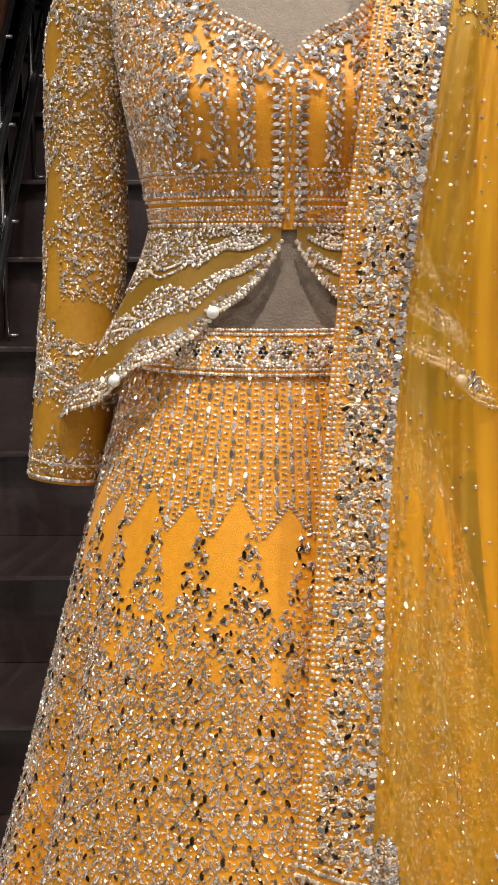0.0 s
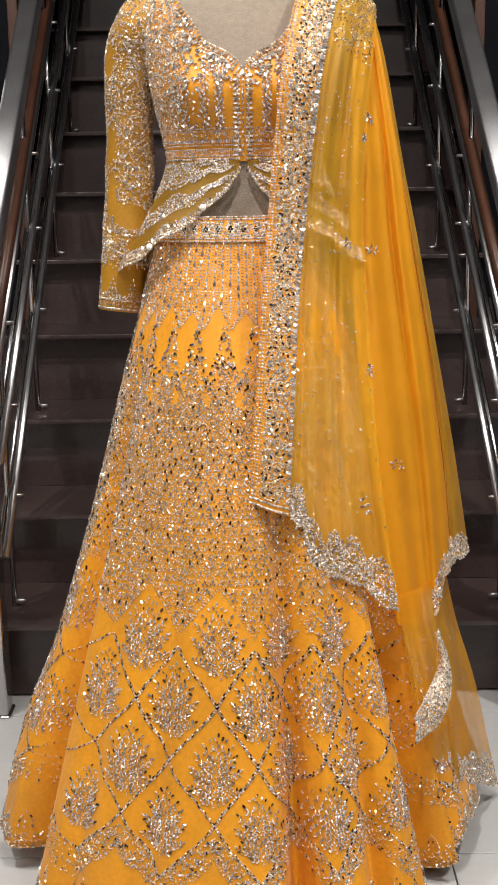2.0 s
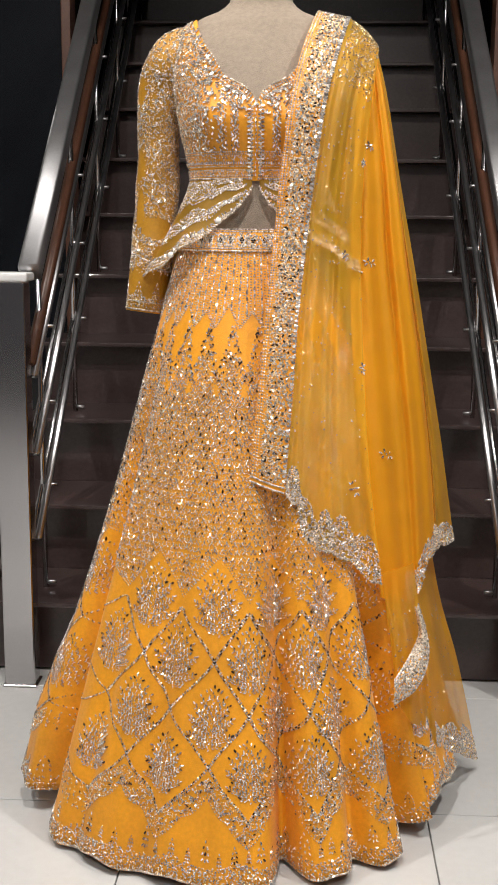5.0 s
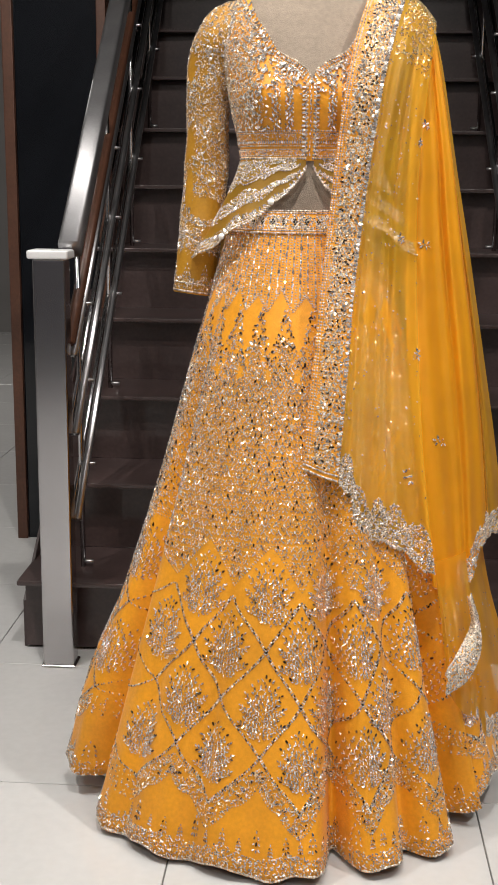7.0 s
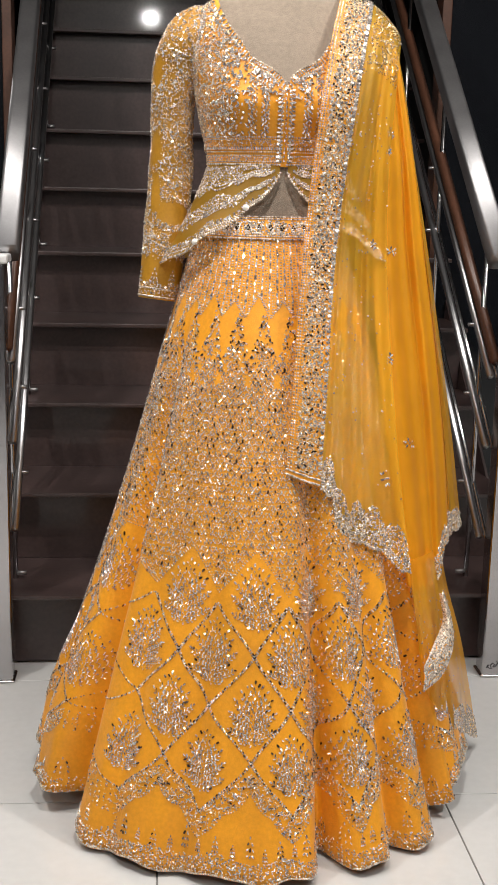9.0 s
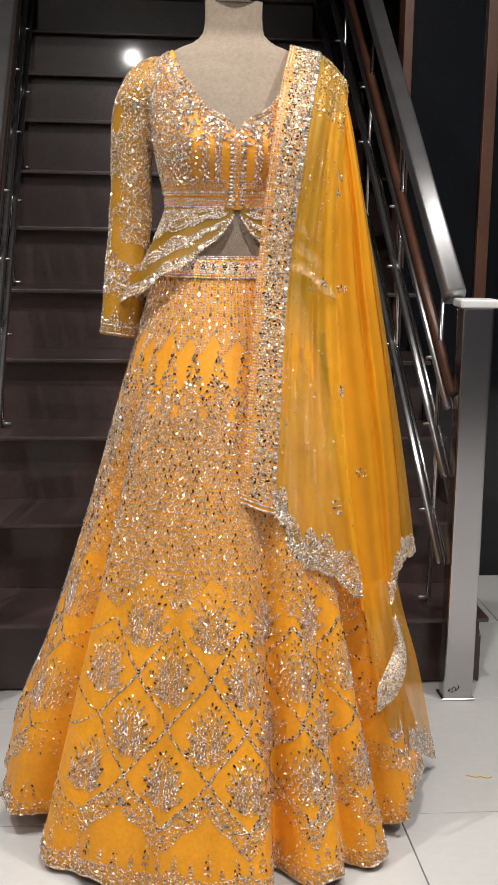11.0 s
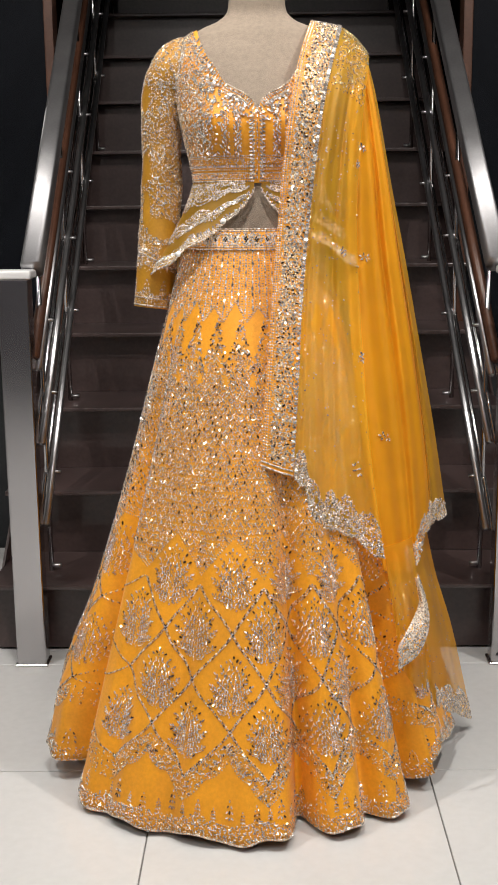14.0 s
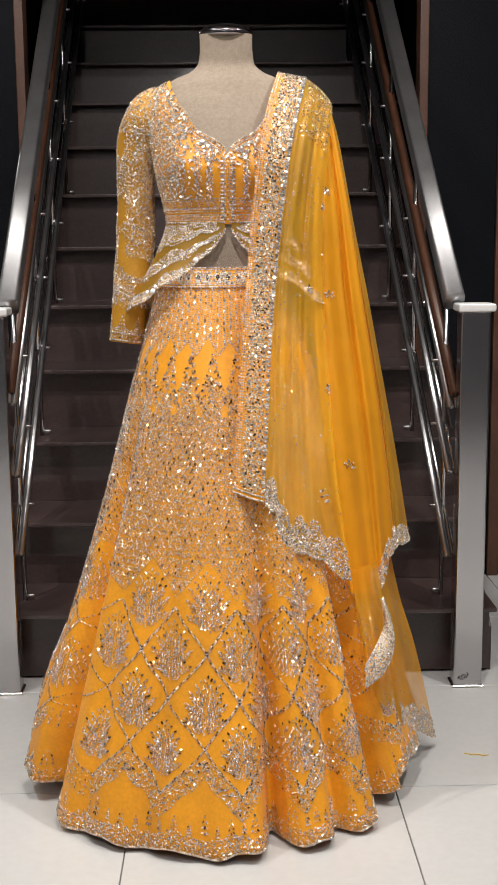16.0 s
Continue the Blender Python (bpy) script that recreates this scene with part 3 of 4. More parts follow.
FRONT_HEM = ((0, 0.1, 0.17, 0.25, 0.4, 0.55, 0.75, 0.9, 1.0), (1.0, 0.992, 0.977, 1.0, 0.997, 0.982, 0.980, 1.0, 1.0))
OUTER_HEM = ((0, 0.2, 0.25, 0.45, 0.52, 0.58, 0.8, 1.0), (0.975, 0.985, 1.0, 0.992, 0.98, 0.962, 0.972, 1.0))


def hemmed(f, hem):
    """A sheet whose lower edge rises and dips along its width."""
    return lambda u, v: f(u, v * float(np.interp(u, *hem)))


front_s, outer_s, tail_s = hemmed(front, FRONT_HEM), hemmed(outer, OUTER_HEM), scallop(tail, 2.0, 0.02)
put("border_panel", grid_mesh("border_panel", panel, list(np.linspace(0, 1, 10)), list(np.linspace(0, 1, 80)), SILK), dupatta, "dense silver mirrored border strip")
put("front_fall", grid_mesh("front_fall", front_s, list(np.linspace(0, 1, 60)), list(np.linspace(0, 1, 80)), NET), dupatta)
put("outer_fall", grid_mesh("outer_fall", outer_s, list(np.linspace(0, 0.70, 46)), list(np.linspace(0, 1, 70)), NET_DOUBLE), dupatta)
put("outer_edge", grid_mesh("outer_edge", outer_s, list(np.linspace(0.70, 1, 20)), list(np.linspace(0, 1, 70)), NET_SIDE), dupatta, "single sheer layer of yellow net")
put("tail", grid_mesh("tail", tail_s, list(np.linspace(0, 1, 50)), list(np.linspace(0, 1, 40)), NET_SIDE), dupatta)


# ---- sewn work on the skirt ----
skirt_s = Sampled(skirt, -180, 180, 721, 0.0, 1.0, 90)
band_s = Sampled(band, -130, 130, 120, 0.0, 1.0, 8)
panel_s = Sampled(panel, 0, 1, 12, 0, 1, 160)
front_g, outer_g, tail_g = (Sampled(f, 0, 1, 70, 0, 1, 90) for f in (front_s, outer_s, tail_s))
SLANT = math.hypot(ZW - ZH, 0.288)


def v_of(z):
    return (ZW - z) / (ZW - ZH)


def r_of(v):
    return 0.1145 + 0.288 * v


# columns of the leaf pattern: even along the cloth, uneven round the folds
COLUMNS = (-5, -4, -3, -2.5, -2, -1.5, -1, -0.5, 0, 0.5, 1, 1.5, 2, 2.5, 3, 4, 5, 6)
TURNS = (-128, -106, -86, -76, -65, -40.5, -28.8, -18.5, -6.7, 3.2, 11, 19.6, 27.3, 38, 49, 72, 96, 120)
SPIRE, S0 = 14.3, -6.9
SPAN = 112
jit = lambda s: rng.normal(0, s)


def turn_of(c):
    return float(np.interp(c, COLUMNS, TURNS))


def column_of(a):
    return float(np.interp(a, TURNS, COLUMNS))


def tri(x):
    """A zigzag: 0 at whole numbers, 1 half way between."""
    x = x % 1.0
    return 2 * x if x < 0.5 else 2 - 2 * x


def yoke_end(a):
    """Teeth that hang between the spires, every other one longer."""
    return 0.876 - 0.030 * tri((a - S0) / SPIRE + 0.28) - 0.010 * tri((a - S0) / (SPIRE * 2) + 0.14)


def spire_line(a):
    return 0.842 - 0.088 * tri((a - S0) / SPIRE) ** 0.85


def field_start(a):
    return spire_line(a) - 0.018 - 0.006 * tri((a - S0) / SPIRE)


def field_end(a):
    return 0.490 - 0.066 * tri(column_of(a)) ** 1.1


big, small, thread, lines, dark = [], [], [], [], []
# yoke: upright columns of pointed mirrors, staggered, with fine bead lines between
n_col = 48
for c in range(n_col):
    a = -SPAN + 2 * SPAN * c / n_col
    z = 0.955 - (0.0052 if c % 2 else 0)
    while z > yoke_end(a) + 0.001:
        big.append((a + jit(0.15), v_of(z), 0.0036 + 0.0006 * rng.random(), jit(0.12)))
        small.append((a + jit(0.2), v_of(z - 0.0052), 0.0016, 0))
        z -= 0.0104
    for e in (1.9, 2.75):
        z = 0.955
        while z > yoke_end(a + e) - 0.002:
            small.append((a + e + jit(0.08), v_of(z), 0.0011, 0))
            z -= 0.0042
a = -SPAN
while a < SPAN:                          # the zigzag's own edge
    for dz in (0.0, 0.0032):
        small.append((a, v_of(yoke_end(a) - 0.005 + dz), 0.0013, 0))
    a += 0.8
# spires: a zigzag of small sprigs of dark and clear leaves, over a plain gap
a = -SPAN
k = 0
while a < SPAN:
    z = spire_line(a)
    w = r_of(v_of(z))
    for dx, dz, t, s in ((0, 0.004, 0, 0.0029), (-0.0032, 0, -0.8, 0.0024), (0.0032, 0, 0.8, 0.0024), (0, -0.0055, 0, 0.0022)):
        (dark if rng.random() < 0.32 else big).append((a + math.degrees(dx / w) + jit(0.12), v_of(z + dz + jit(0.0035)), s * rng.uniform(0.8, 1.1), t + jit(0.4)))
    for q in range(3):
        small.append((a + jit(0.9), v_of(z - 0.004 + jit(0.005)), 0.0011, 0))
    a += 0.9
# the field: rows of three-leaved sprigs in upright columns, closer near its peaks, with fine thread between
z = 0.797
row = 0
while z > 0.420:
    v = v_of(z)
    w = r_of(v)
    low = min(max((0.70 - z) / 0.22, 0.0), 1.0)
    step = math.degrees((0.0094 + 0.0026 * low) / w)
    a = -SPAN + (row % 2) * step / 2
    while a < SPAN:
        if field_end(a) + 0.004 < z < field_start(a) - 0.002:
            aa, vv = a + jit(0.16), v + jit(0.0008)
            (dark if rng.random() < 0.20 else big).append((aa, vv - 0.0012, 0.0027 + 0.0006 * rng.random(), jit(0.25)))
            for sgn in (-1, 1):
                (dark if rng.random() < 0.04 else big).append((aa + sgn * math.degrees(0.0029 / w), vv + 0.0030, 0.0022 + 0.0004 * rng.random(), sgn * 0.7 + jit(0.2)))
                small.append((aa + sgn * math.degrees(0.0050 / w) + jit(0.1), vv - 0.0022 + jit(0.001), 0.0012, 0))
            for q in range(9):
                thread.append((aa + jit(math.degrees(0.0040 / w)), vv + jit(0.0045), 0.0009 + 0.0005 * rng.random(), rng.random() * 3.14))
        a += step
    z -= 0.0098 + 0.0018 * low
    row += 1
a = -SPAN
while a < SPAN:
    lines.append((a, v_of(field_end(a)), 0.0013, 0))
    lines.append((a + 0.25, v_of(field_end(a) + 0.0045), 0.0011, 0))
    a += 0.6
# ogee trellis: paired beads and dark mirrors by turns along crossing waves
PITCH, ZTOP_CELL, ZLOW_CELL = 0.0765, 0.412, 0.108


def trellis(sgn, k):
    """One wave: (column, height) from the top of the cells down; it crosses its mirror image at every half column."""
    out = []
    s = -1.0
    while s < 4.0:
        c = k + sgn * (0.5 * s - 0.012 * math.sin(2 * math.pi * s))
        out.append((c, ZTOP_CELL - s * PITCH))
        s += 0.042
    return out


for k in range(-10, 12):
    for sgn in (-1, 1):
        for i, (c, z) in enumerate(trellis(sgn, k + 0.5)):
            if not -4.6 < c < 5.4 or z < ZLOW_CELL - 0.002:
                continue
            a = turn_of(c)
            if z > min(field_end(a) - 0.010, ZTOP_CELL - 0.002):
                continue
            w = r_of(v_of(z))
            off = math.degrees(0.0019 / w)
            (dark if i % 4 == 0 else lines).append((a - sgn * off, v_of(z), 0.0024 if i % 4 == 0 else 0.0017, 0.6 * sgn))
            (dark if i % 4 == 2 else lines).append((a + sgn * off, v_of(z - 0.0016), 0.0022 if i % 4 == 2 else 0.0016, 0.6 * sgn))
# scalloped patches hanging under the lowest cells, then sprigs and the dense hem
c = -4.6
while c < 5.4:
    a = turn_of(c)
    top = ZLOW_CELL - 0.004 + 0.062 * tri(c + 0.5) ** 0.8
    thick = 0.036 - 0.010 * tri(c + 0.5)
    scal = 0.007 * abs(math.sin(math.pi * c * 4))
    for q in range(13):
        zz = top - (thick + scal) * rng.random()
        (dark if q == 0 and rng.random() < 0.5 else big if q < 4 else thread).append((a + jit(0.2), v_of(zz), 0.0024 if q < 4 else 0.0015, rng.random() * 3.1))
    small.append((a, v_of(top - thick - scal - 0.001), 0.0014, 0))
    small.append((a + 0.15, v_of(top), 0.0014, 0))
    c += 0.026
sprig = [(0, 0.030, 0), (-0.003, 0.022, -0.5), (0.003, 0.022, 0.5), (-0.0042, 0.014, -0.6), (0.0042, 0.014, 0.6), (0, 0.014, 0), (-0.0045, 0.006, -0.7), (0.0045, 0.006, 0.7), (0, 0.005, 0)]
c = -4.6
k = 0
while c < 5.4:
    a = turn_of(c)
    tall = (1.05, 0.6, 0.85, 0.6)[k % 4]
    w = r_of(0.97)
    for x, y, t in sprig:
        (dark if rng.random() < 0.22 else big).append((a + math.degrees(x * tall / w), v_of(0.046 + y * tall), 0.0028 * max(tall, 0.75), t))
    c += 0.165
    k += 1
z = 0.050
while z > ZH + 0.001:
    a = -178
    while a < 178:
        q = rng.random()
        edge_z = 0.050 - 0.008 * abs(math.sin(math.radians(a * 13)))
        if z < edge_z:
            (big if q < 0.34 else small if q < 0.75 else thread).append((a + jit(0.2), v_of(z + jit(0.001)), 0.0024 if q < 0.34 else 0.0017, rng.random() * 3.1))
        a += 0.60 if abs(a) < SPAN else 2.4
    z -= 0.0034
a = -180
while a < 180:
    lines.append((a, 0.998, 0.0019, 0))
    a += 0.52


# leaf motifs, one to each cell of the trellis
def leaf_motif():
    """A spade-shaped plant: a stem with branches that sweep up and out, clear leaves within and dark ones at the tips.
    """
    clear, tips = [], []

    def leaf(x, y, dx, dy, s, tip=False):
        (tips if tip else clear).append((x, y, s, math.atan2(dx, -dy)))
    for k in range(18):
        leaf(0.0012 * (-1) ** k, -0.050 + k * 0.0054, 0.35 * (-1) ** k, 1, 0.0023)
    leaf(0, 0.052, 0, 1, 0.0030, True)
    for y0, length, rise in ((-0.045, 0.017, 0.22), (-0.038, 0.035, 0.40), (-0.030, 0.028, 0.50), (-0.021, 0.040, 0.60), (-0.012, 0.026, 0.75), (-0.003, 0.031, 0.85), (0.006, 0.018, 1.0), (0.013, 0.021, 1.1), (0.026, 0.013, 1.4), (0.037, 0.006, 1.6)):
        for sgn in (-1, 1):
            m = max(1, int(length / 0.0050))
            bow = 1 + jit(0.06)
            for i in range(1, m + 1):
                t = i / m
                x = sgn * length * bow * t
                y = y0 + length * rise * t * (0.45 + 0.55 * t)
                end = i == m
                leaf(x, y, sgn, 0.6 + rise * t * 0.4, 0.0029 if end else 0.0023, end)
                if not end:
                    leaf(x + sgn * 0.0004, y + 0.0036, sgn * 0.25, 1, 0.0024, i == m - 1)
                    leaf(x + sgn * 0.0022, y - 0.0030, sgn, 0.0, 0.0024, i == m - 1 and length > 0.03)
    return clear, tips


CLEAR, TIPS = leaf_motif()
for rown, (zc, size) in enumerate(((0.420, 0.98), (0.337, 0.98), (0.252, 0.95), (0.178, 0.90))):
    for k in range(-5, 6):
        c = k + (0.5 if rown % 2 else 0)
        if not -4.2 < c < 5.0:
            continue
        ac, vc = turn_of(c), v_of(zc)
        # where the cloth is gathered into a fold the plant is gathered with it
        squeeze = min((turn_of(c + 0.5) - turn_of(c - 0.5)) * math.radians(1) * r_of(vc) / 0.105, 1.0)
        squeeze = max(squeeze, 0.74)
        w = r_of(vc)
        lean = jit(0.05)
        place = lambda spots: [(ac + math.degrees((x + lean * y) * size * squeeze / w), vc - y * size / SLANT, s_ * (0.85 + 0.3 * rng.random()), t + jit(0.18)) for x, y, s_, t in spots]
        studs("leaf_motif", skirt_s, place(CLEAR), SEQUIN, lehenga, kind="marquise", stuff=False, grow=1.15)
        for spot in place(TIPS):
            (dark if rng.random() < 0.30 else big).append(spot)
for nm, spots, mat, kd in (("pointed_mirrorwork", big, MIRROR, "marquise"), ("seed_beadwork", small, BEAD, "round"), ("thread_work", thread, ZARI, "marquise"), ("trellis_beadwork", lines, BEAD, "round"), ("smoked_mirrorwork", dark, DARK_MIRROR, "marquise")):
    studs(nm, skirt_s, spots, mat, lehenga, kind=kd, grow=1.15)

# the waistband's beads
spots, gems = [], []
for i in range(190):
    a = -SPAN + 2 * SPAN * i / 190
    for w in (0.03, 0.12, 0.86, 0.97):
        spots.append((a, w, 0.0014, 0))
    for q in range(15):
        if abs((a % 17) - 8) > 1.6 or q < 5:
            spots.append((a + jit(0.4), 0.2 + 0.6 * rng.random(), 0.0014, 0))
    if i % 7 == 0:
        for dx, dw in ((-0.9, 0), (0.9, 0), (0, -0.09), (0, 0.09)):
            gems.append((a + dx, 0.5 + dw, 0.0019, 0))
studs("waistband_beadwork", band_s, spots, BEAD, lehenga)
studs("waistband_mirrorwork", band_s, gems, DARK_MIRROR, lehenga)

# ---- sewn work on the blouse ----
bx = Sampled(lambda x, mz: bodice_x(x, -mz, 0.0062), FX - 0.125, FX + 0.125, 120, -1.336, -1.07, 100)
ba = Sampled(lambda a, mz: torso(a, -mz, 0.0062), -2.0, 2.0, 120, -1.336, -1.065, 100)
nd, nz = [n[0] for n in NECK], [n[1] for n in NECK]


def in_neck(x, z):
    return z > np.interp(abs(x - FX), nd, nz) - 0.002


mir, bead, thr = [], [], []
s = 0.0
while s < 1.0:                           # neckline rows
    d = 0.101 * s
    z = np.interp(d, nd, nz)
    for sgn in (-1, 1):
        for k, off in enumerate((-0.001, 0.0035, 0.0085, 0.0135)):
            x = FX + sgn * (d + off * 0.55)
            (mir if k in (1, 3) else bead).append((x, -(z - off * 0.85), 0.0030 if k == 1 else 0.0019, sgn * 0.9 + jit(0.3)))
    s += 0.034
z = 1.183
while z > 1.076:                         # centre opening
    for sgn in (-1, 1):
        mir.append((FX + sgn * 0.0105, -z, 0.0034, 1.57 + jit(0.2)))
        bead.append((FX + sgn * 0.0055, -z + 0.001, 0.0019, 0))
        bead.append((FX + sgn * 0.0075, -z - 0.003, 0.0015, 0))
    mir.append((FX + jit(0.0008), -z, 0.0024, jit(0.4)))
    z -= 0.0062
for d in (0.0295, 0.0345, 0.0475, 0.0525):   # upright stripes
    z = np.interp(d, nd, nz) - 0.022
    while z > 1.115:
        for sgn in (-1, 1):
            mir.append((FX + sgn * (d + 0.0016 * math.sin(z * 300)), -z, 0.0029, jit(0.4)))
            bead.append((FX + sgn * (d + 0.0028), -z + 0.003, 0.0014, 0))
            bead.append((FX + sgn * (d - 0.0028), -z + 0.003, 0.0014, 0))
        z -= 0.0066
for i in range(430):                     # sprays over the bust
    sgn = -1 if rng.random() < 0.5 else 1
    d, z = 0.056 + 0.05 * rng.random(), 1.116 + 0.20 * rng.random()
    x = FX + sgn * d
    if not in_neck(x, z) and d < 0.112:
        mir.append((x, -z, 0.0026 + 0.0008 * rng.random(), rng.random() * 3.1))
for i in range(150):
    sgn = -1 if rng.random() < 0.5 else 1
    d = 0.014 + 0.04 * rng.random()
    z = np.interp(d, nd, nz) - 0.012 - 0.03 * rng.random() ** 2
    mir.append((FX + sgn * d, -z, 0.0026, rng.random() * 3.1))
studs("front_mirrorwork", bx, mir, MIRROR, blouse, kind="marquise")
studs("front_beadwork", bx, bead, BEAD, blouse)
mir, bead, thr = [], [], []
for i in range(9000):                    # dense sides and shoulders
    a = (0.50 + 1.25 * rng.random()) * (-1 if rng.random() < 0.62 else 1)
    z = 1.112 + 0.222 * rng.random()
    x = torso(a, z)[0]
    d = abs(x - FX)
    if in_neck(x, z) or (d < 0.07 and z < 1.25) or (d < 0.085 and rng.random() < 0.5):
        continue
    q = rng.random()
    (mir if q < 0.16 else bead if q < 0.5 else thr).append((a, -z, 0.0022 if q < 0.16 else 0.0015, rng.random() * 3.1))
for z, s, kind_ in ((1.113, 0.0018, 0), (1.1095, 0.0014, 0), (1.096, 0.0027, 1), (1.0905, 0.0014, 0), (1.0850, 0.0014, 0), (1.0715, 0.0021, 0), (1.0755, 0.0014, 0)):
    a = -1.9
    while a < 1.9:
        if abs(a) > 0.035:
            (mir if kind_ else bead).append((a, -z, s, 1.57 if not kind_ else jit(0.2)))
        a += 0.034 if s > 0.0016 else 0.026
for i in range(1100):                    # the belt's filling
    a, z = rng.uniform(-1.8, 1.8), (1.0995 + 0.009 * rng.random()) if rng.random() < 0.5 else (1.077 + 0.007 * rng.random())
    if abs(a) > 0.06:
        (bead if rng.random() < 0.6 else mir).append((a, -z, 0.0011, rng.random() * 3.1))
studs("side_mirrorwork", ba, mir, MIRROR, blouse, kind="marquise")
studs("side_beadwork", ba, bead, BEAD, blouse, grow=1.12)
studs("side_thread", ba, thr, ZARI, blouse, kind="marquise", grow=1.0)
WINDOWS = ((-0.9, 0.53, 0.42, 0.050), (0.25, 0.72, 0.85, 0.035), (-0.7, 0.66, 0.25, 0.06), (0.0, 0.905, 2.4, 0.030), (0.9, 0.80, 0.7, 0.03), (-0.9, 0.30, 0.25, 0.05))
for mirror in (False, True):
    f, ob = SLEEVES[mirror]
    f = Sampled(f, -2.3, 2.3, 60, 0, 1, 90)
    mir, bead, thr = [], [], []
    for i in range(9500):
        a, v = rng.uniform(-2.0, 2.0), rng.uniform(0.06, 0.985)
        aa = -a if mirror else a
        if any(((aa - c) / ra) ** 2 + ((v - m) / rv) ** 2 < 1 for c, m, ra, rv in WINDOWS):
            continue
        if 0.86 < v < 0.95 and rng.random() < 0.8:
            continue
        q = rng.random()
        (mir if q < 0.14 else bead if q < 0.45 else thr).append((a, v, 0.0023 if q < 0.14 else 0.0015, rng.random() * 3.1))
    for c in np.arange(-2.2, 2.2, 0.06):
        for v, s in ((0.992, 0.0021), (0.965, 0.0016), (0.835 + 0.022 * math.sin(c * 1.4), 0.0018), (0.822 + 0.022 * math.sin(c * 1.4), 0.0014)):
            bead.append((c, v, s, 0))
    for c in (-1.2, -0.3, 0.6):
        for x, y, t in sprig:
            mir.append((c + x / 0.034, 0.955 - y * 1.7, 0.0023, t))
    studs("sleeve_mirrorwork", f, mir, MIRROR, ob, kind="marquise")
    studs("sleeve_beadwork", f, bead, BEAD, ob, grow=1.1)
    studs("sleeve_thread", f, thr, ZARI, ob, kind="marquise", grow=0.95)
for sign in (-1, 1):
    f, ob = PEPLUM[sign]
    g = Sampled(f, 0, 1, 160, 0, 1, 20)
    flip = (lambda u: 1 - u) if sign < 0 else (lambda u: u)
    mir, bead = [], []
    for u in np.arange(0.0, 0.85, 0.0075):
        for w, s in ((0.985, 0.0021), (0.94, 0.0016), (0.90, 0.0013)):
            bead.append((flip(u), w, s, 0))
        if int(u / 0.0075) % 2:
            mir.append((flip(u), 0.86, 0.0032, jit(0.5)))
    for u in np.arange(0.03, 0.8, 0.0085):
        for c, amp in ((0.62, 0.05), (0.56, 0.05), (0.30, 0.05), (0.25, 0.05)):
            bead.append((flip(u), c + amp * math.sin(u * 26), 0.0015, 0))
        if int(u / 0.0085) % 2:
            mir.append((flip(u), 0.59 + 0.05 * math.sin(u * 26), 0.0026, jit(0.6)))
    for i in range(5200):                # tiers of filled scallops
        u, w = rng.uniform(0.05, 0.8), rng.uniform(0.03, 0.97)
        wave = w + 0.10 * abs(math.sin(u * 13 + 0.4))
        if (wave % 0.36) / 0.36 > (0.42 if u > 0.2 else 0.68) or w < 0.12:
            (mir if rng.random() < 0.35 else bead).append((flip(u), w, 0.0012, rng.random() * 3))
    studs("peplum_mirrorwork", g, mir, MIRROR, ob, kind="marquise")
    studs("peplum_beadwork", g, bead, BEAD, ob)
    for u in (0.155, 0.34):
        p = f(flip(u), 0.95)
        n = Vector((p[0] - FX, p[1], 0)).normalized()
        b = bmesh.new()
        bmesh.ops.create_icosphere(b, subdivisions=2, radius=0.0052, matrix=Matrix.Translation(Vector(p) + n * 0.004))
        part("pearl", b, PEARL, ob, "round white pearl", smooth=True)

# ---- sewn work on the dupatta ----
mir, bead, dk, thr = [], [], [], []
for v in np.arange(0.015, 0.992, 0.0046):
    for u in (0.035, 0.115):
        bead.append((u, v + jit(0.0004), 0.0016, 0))
    bead.append((0.20 + jit(0.01), v, 0.0011, 0))
for v in np.arange(0.01, 0.985, 0.0072):
    mir.append((0.935, v, 0.0040, 1.57 + jit(0.15)))
    bead.append((0.985, v + 0.004, 0.0016, 0))
    for i in range(5):
        u = 0.28 + 0.125 * i + (0.06 if int(v / 0.0085) % 2 else 0)
        if rng.random() < 0.94:
            (dk if rng.random() < 0.26 else mir).append((u + jit(0.02), v + jit(0.0012), 0.0027 + 0.0007 * rng.random(), rng.random() * 3.1))
        bead.append((u + 0.06 + jit(0.02), v + 0.004, 0.0014, 0))
        bead.append((u + jit(0.03), v + 0.0045, 0.0013, 0))
        for q in range(6):
            thr.append((u + jit(0.06), v + jit(0.004), 0.0015, rng.random() * 3.1))
for u in np.arange(0.0, 1.0, 0.04):
    for v in (0.998, 0.991):
        bead.append((u, v, 0.0018, 0))
studs("panel_mirrorwork", panel_s, mir, MIRROR, dupatta, kind="drop")
studs("panel_smoked_mirrorwork", panel_s, dk, DARK_MIRROR, dupatta, kind="marquise", grow=1.05)
studs("panel_thread", panel_s, thr, ZARI, dupatta, kind="marquise")
studs("panel_beadwork", panel_s, bead, BEAD, dupatta)


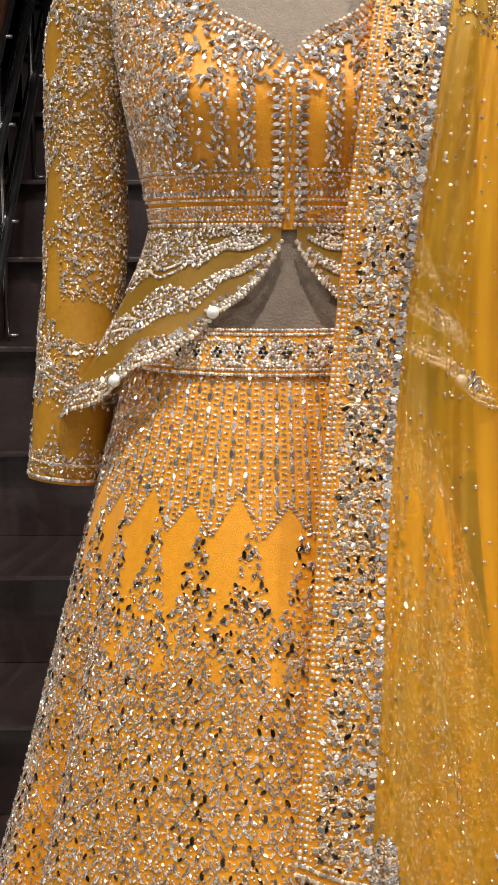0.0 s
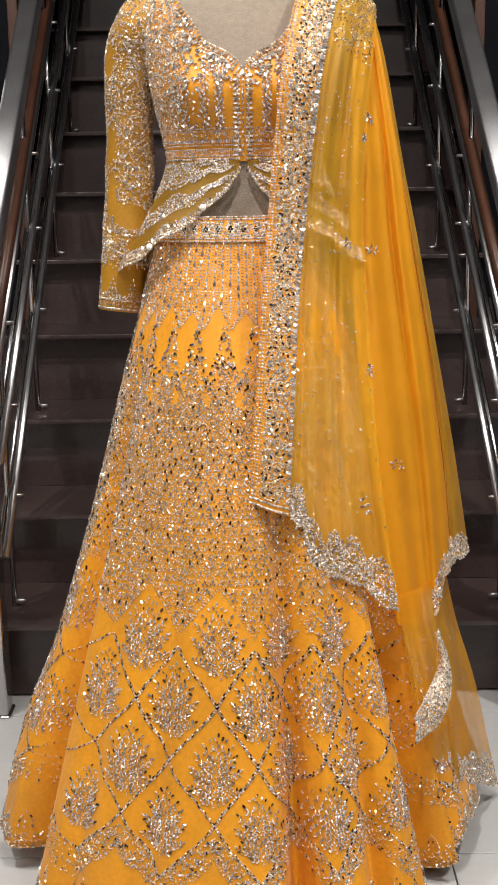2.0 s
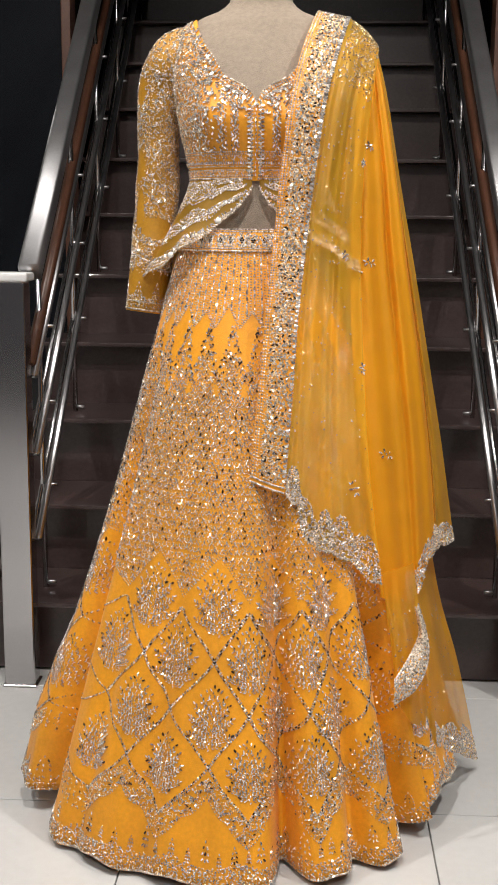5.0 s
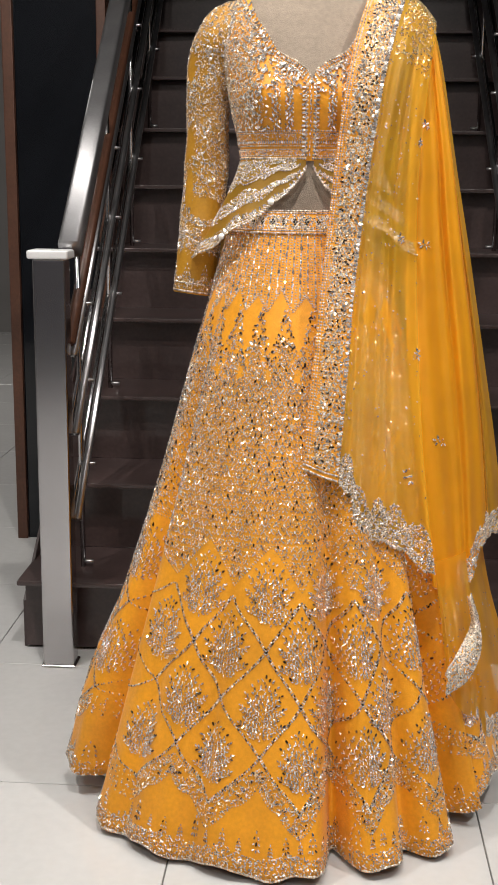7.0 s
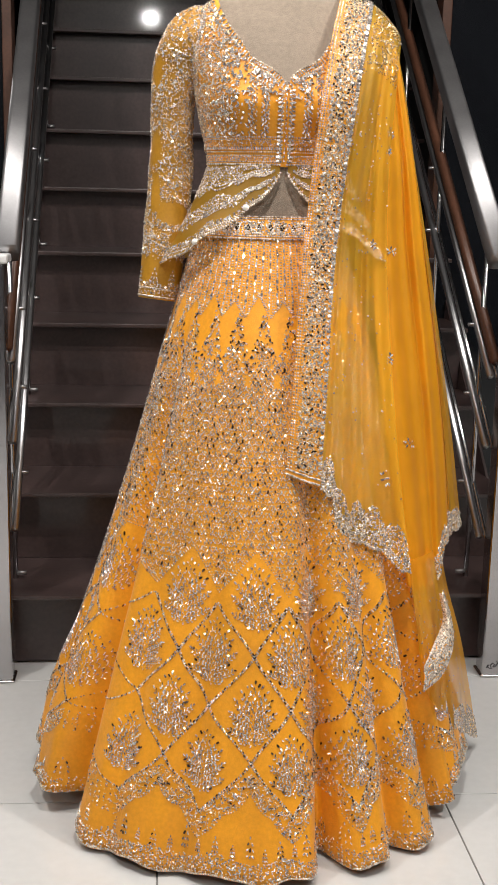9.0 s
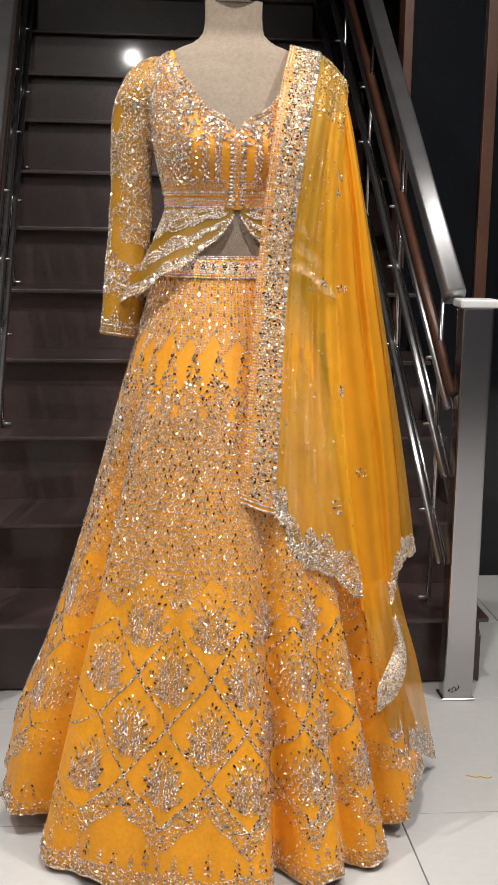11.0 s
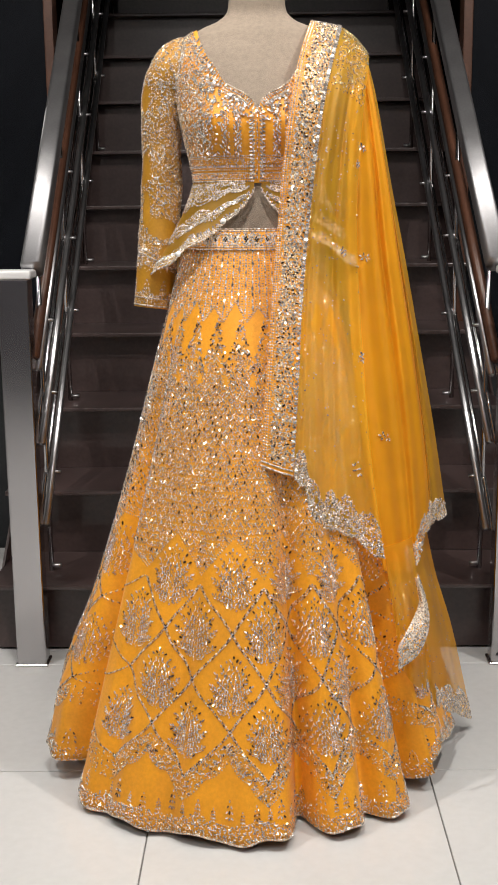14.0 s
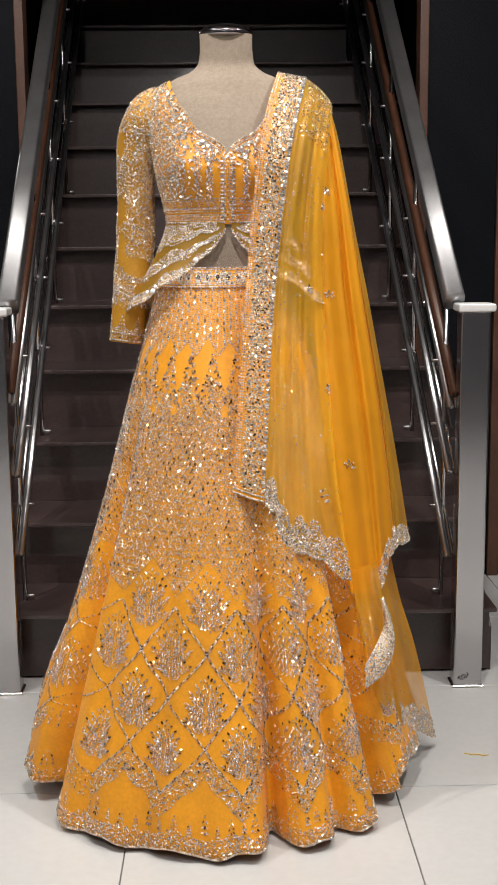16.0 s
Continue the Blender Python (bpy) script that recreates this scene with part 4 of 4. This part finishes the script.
def edge(f, depth, n, width, parent_label, u0=0.0, u1=1.0, side=None):
    """The mirrored edge of a fall: rows of beads and mirrors near v = 1."""
    mir, bead, thr = [], [], []
    for i in range(n):
        u = rng.uniform(u0, u1)
        dep = depth * (0.65 + 0.35 * abs(math.sin(u * math.pi * 5)))
        v = 1 - dep * rng.random()
        q = rng.random()
        (mir if q < 0.3 else bead if q < 0.7 else thr).append((u, v, 0.0023 if q < 0.3 else 0.0015, rng.random() * 3.1))
    for u in np.arange(u0, u1, 0.0036 / width):
        bead.append((u, 0.998, 0.0019, 0))
        bead.append((u, 0.988, 0.0015, 0))
    studs("edge_mirrorwork", f, mir, MIRROR, dupatta, kind="marquise")
    studs("edge_beadwork", f, bead, BEAD, dupatta)
    studs("edge_thread", f, thr, ZARI, dupatta, kind="marquise")


edge(front_g, 0.050, 1700, 0.22, "front")
edge(outer_g, 0.038, 1300, 0.12, "outer", 0.25, 1.0)
edge(tail_g, 0.11, 1400, 0.14, "tail", 0.55, 1.0)
# the turned-back edge of the tail: a crescent of beads
FOLD_OUT = ((0.305, -0.182, 0.393), (0.318, -0.188, 0.354), (0.324, -0.194, 0.317), (0.319, -0.202, 0.286), (0.301, -0.217, 0.258), (0.266, -0.242, 0.243))
FOLD_IN = ((0.302, -0.180, 0.387), (0.309, -0.184, 0.348), (0.302, -0.192, 0.327), (0.291, -0.202, 0.309), (0.281, -0.216, 0.297), (0.266, -0.240, 0.286))


def fold(u, v):
    p = spline(FOLD_IN, v) * (1 - u) + spline(FOLD_OUT, v) * u
    return p + np.array((0, -0.006 * math.sin(math.pi * u), 0))


put("turned_edge", grid_mesh("turned_edge", fold, list(np.linspace(0, 1, 8)), list(np.linspace(0, 1, 30)), SILK), dupatta, "beaded edge turned back in a crescent")
fold_s = Sampled(fold, 0, 1, 10, 0, 1, 60)
mir, bead = [], []
for i in range(1500):
    v = rng.random()
    (mir if rng.random() < 0.3 else bead).append((rng.random(), v, 0.0017, rng.random() * 3.1))
for v in np.arange(0, 1, 0.022):
    for u in (0.03, 0.97):
        bead.append((u, v, 0.0021, 0))
studs("crescent_mirrorwork", fold_s, mir, MIRROR, dupatta, kind="marquise")
studs("crescent_beadwork", fold_s, bead, BEAD, dupatta)


def flower(f, u, v, du, dv, size=1.0):
    spots = [(u, v, 0.0022 * size, 0)]
    for k in range(6):
        c = 2 * math.pi * k / 6 + 0.3
        spots.append((u + du * 0.0052 * size * math.sin(c), v + dv * 0.0052 * size * math.cos(c), 0.0030 * size, c))
    studs("flower", f, spots, SEQUIN, dupatta, kind="marquise", stuff=False)


def nearest(f, point):
    """The place on a sampled sheet that lies nearest to a point."""
    u0, u1, nu, v0, v1, nv = f.box
    j, i = np.unravel_index(np.linalg.norm(f.P - np.array(point), axis=2).argmin(), (nv, nu))
    return u0 + (u1 - u0) * i / (nu - 1), v0 + (v1 - v0) * j / (nv - 1)


for point in ((0.178, -0.12, 0.95), (0.190, -0.17, 0.58), (0.205, -0.12, 0.77), (0.165, -0.20, 0.53), (0.195, -0.07, 1.10)):
    flower(front_g, *nearest(front_g, point), 1 / 0.15, 1 / 0.95)
for point in ((0.226, -0.08, 0.942), (0.269, -0.135, 0.638), (0.222, -0.03, 1.13)):
    flower(outer_g, *nearest(outer_g, point), 1 / 0.15, 1 / 0.95)
tiny = [(0.1 + 0.85 * rng.random(), 0.02 + 0.28 * rng.random() ** 1.3, 0.0013 + 0.0007 * rng.random(), rng.random() * 3) for k in range(900)]
studs("shoulder_beadwork", front_g, tiny, GILT, dupatta, kind="marquise")
tiny = [(rng.random(), rng.uniform(0.05, 0.95), 0.0010 + 0.0005 * rng.random(), 0) for k in range(260)]
studs("scattered_beadwork", front_g, tiny, BEAD, dupatta)
tiny = [(0.05 + 0.9 * rng.random(), rng.uniform(0.35, 0.95), 0.0011, 0) for k in range(120)]
studs("scattered_beadwork", tail_g, tiny, BEAD, dupatta)

# a loose thread on the tiles
P = [(0.500 + 0.006 * k, -0.006 - 0.0012 * k + 0.003 * math.sin(k * 1.7), 0.0016) for k in range(9)]
tagged(put("loose_thread", tube(P, 0.0013, YELLOW_THREAD, "loose_thread", 6)), "short loose yellow thread lying on the floor tiles", "thread")
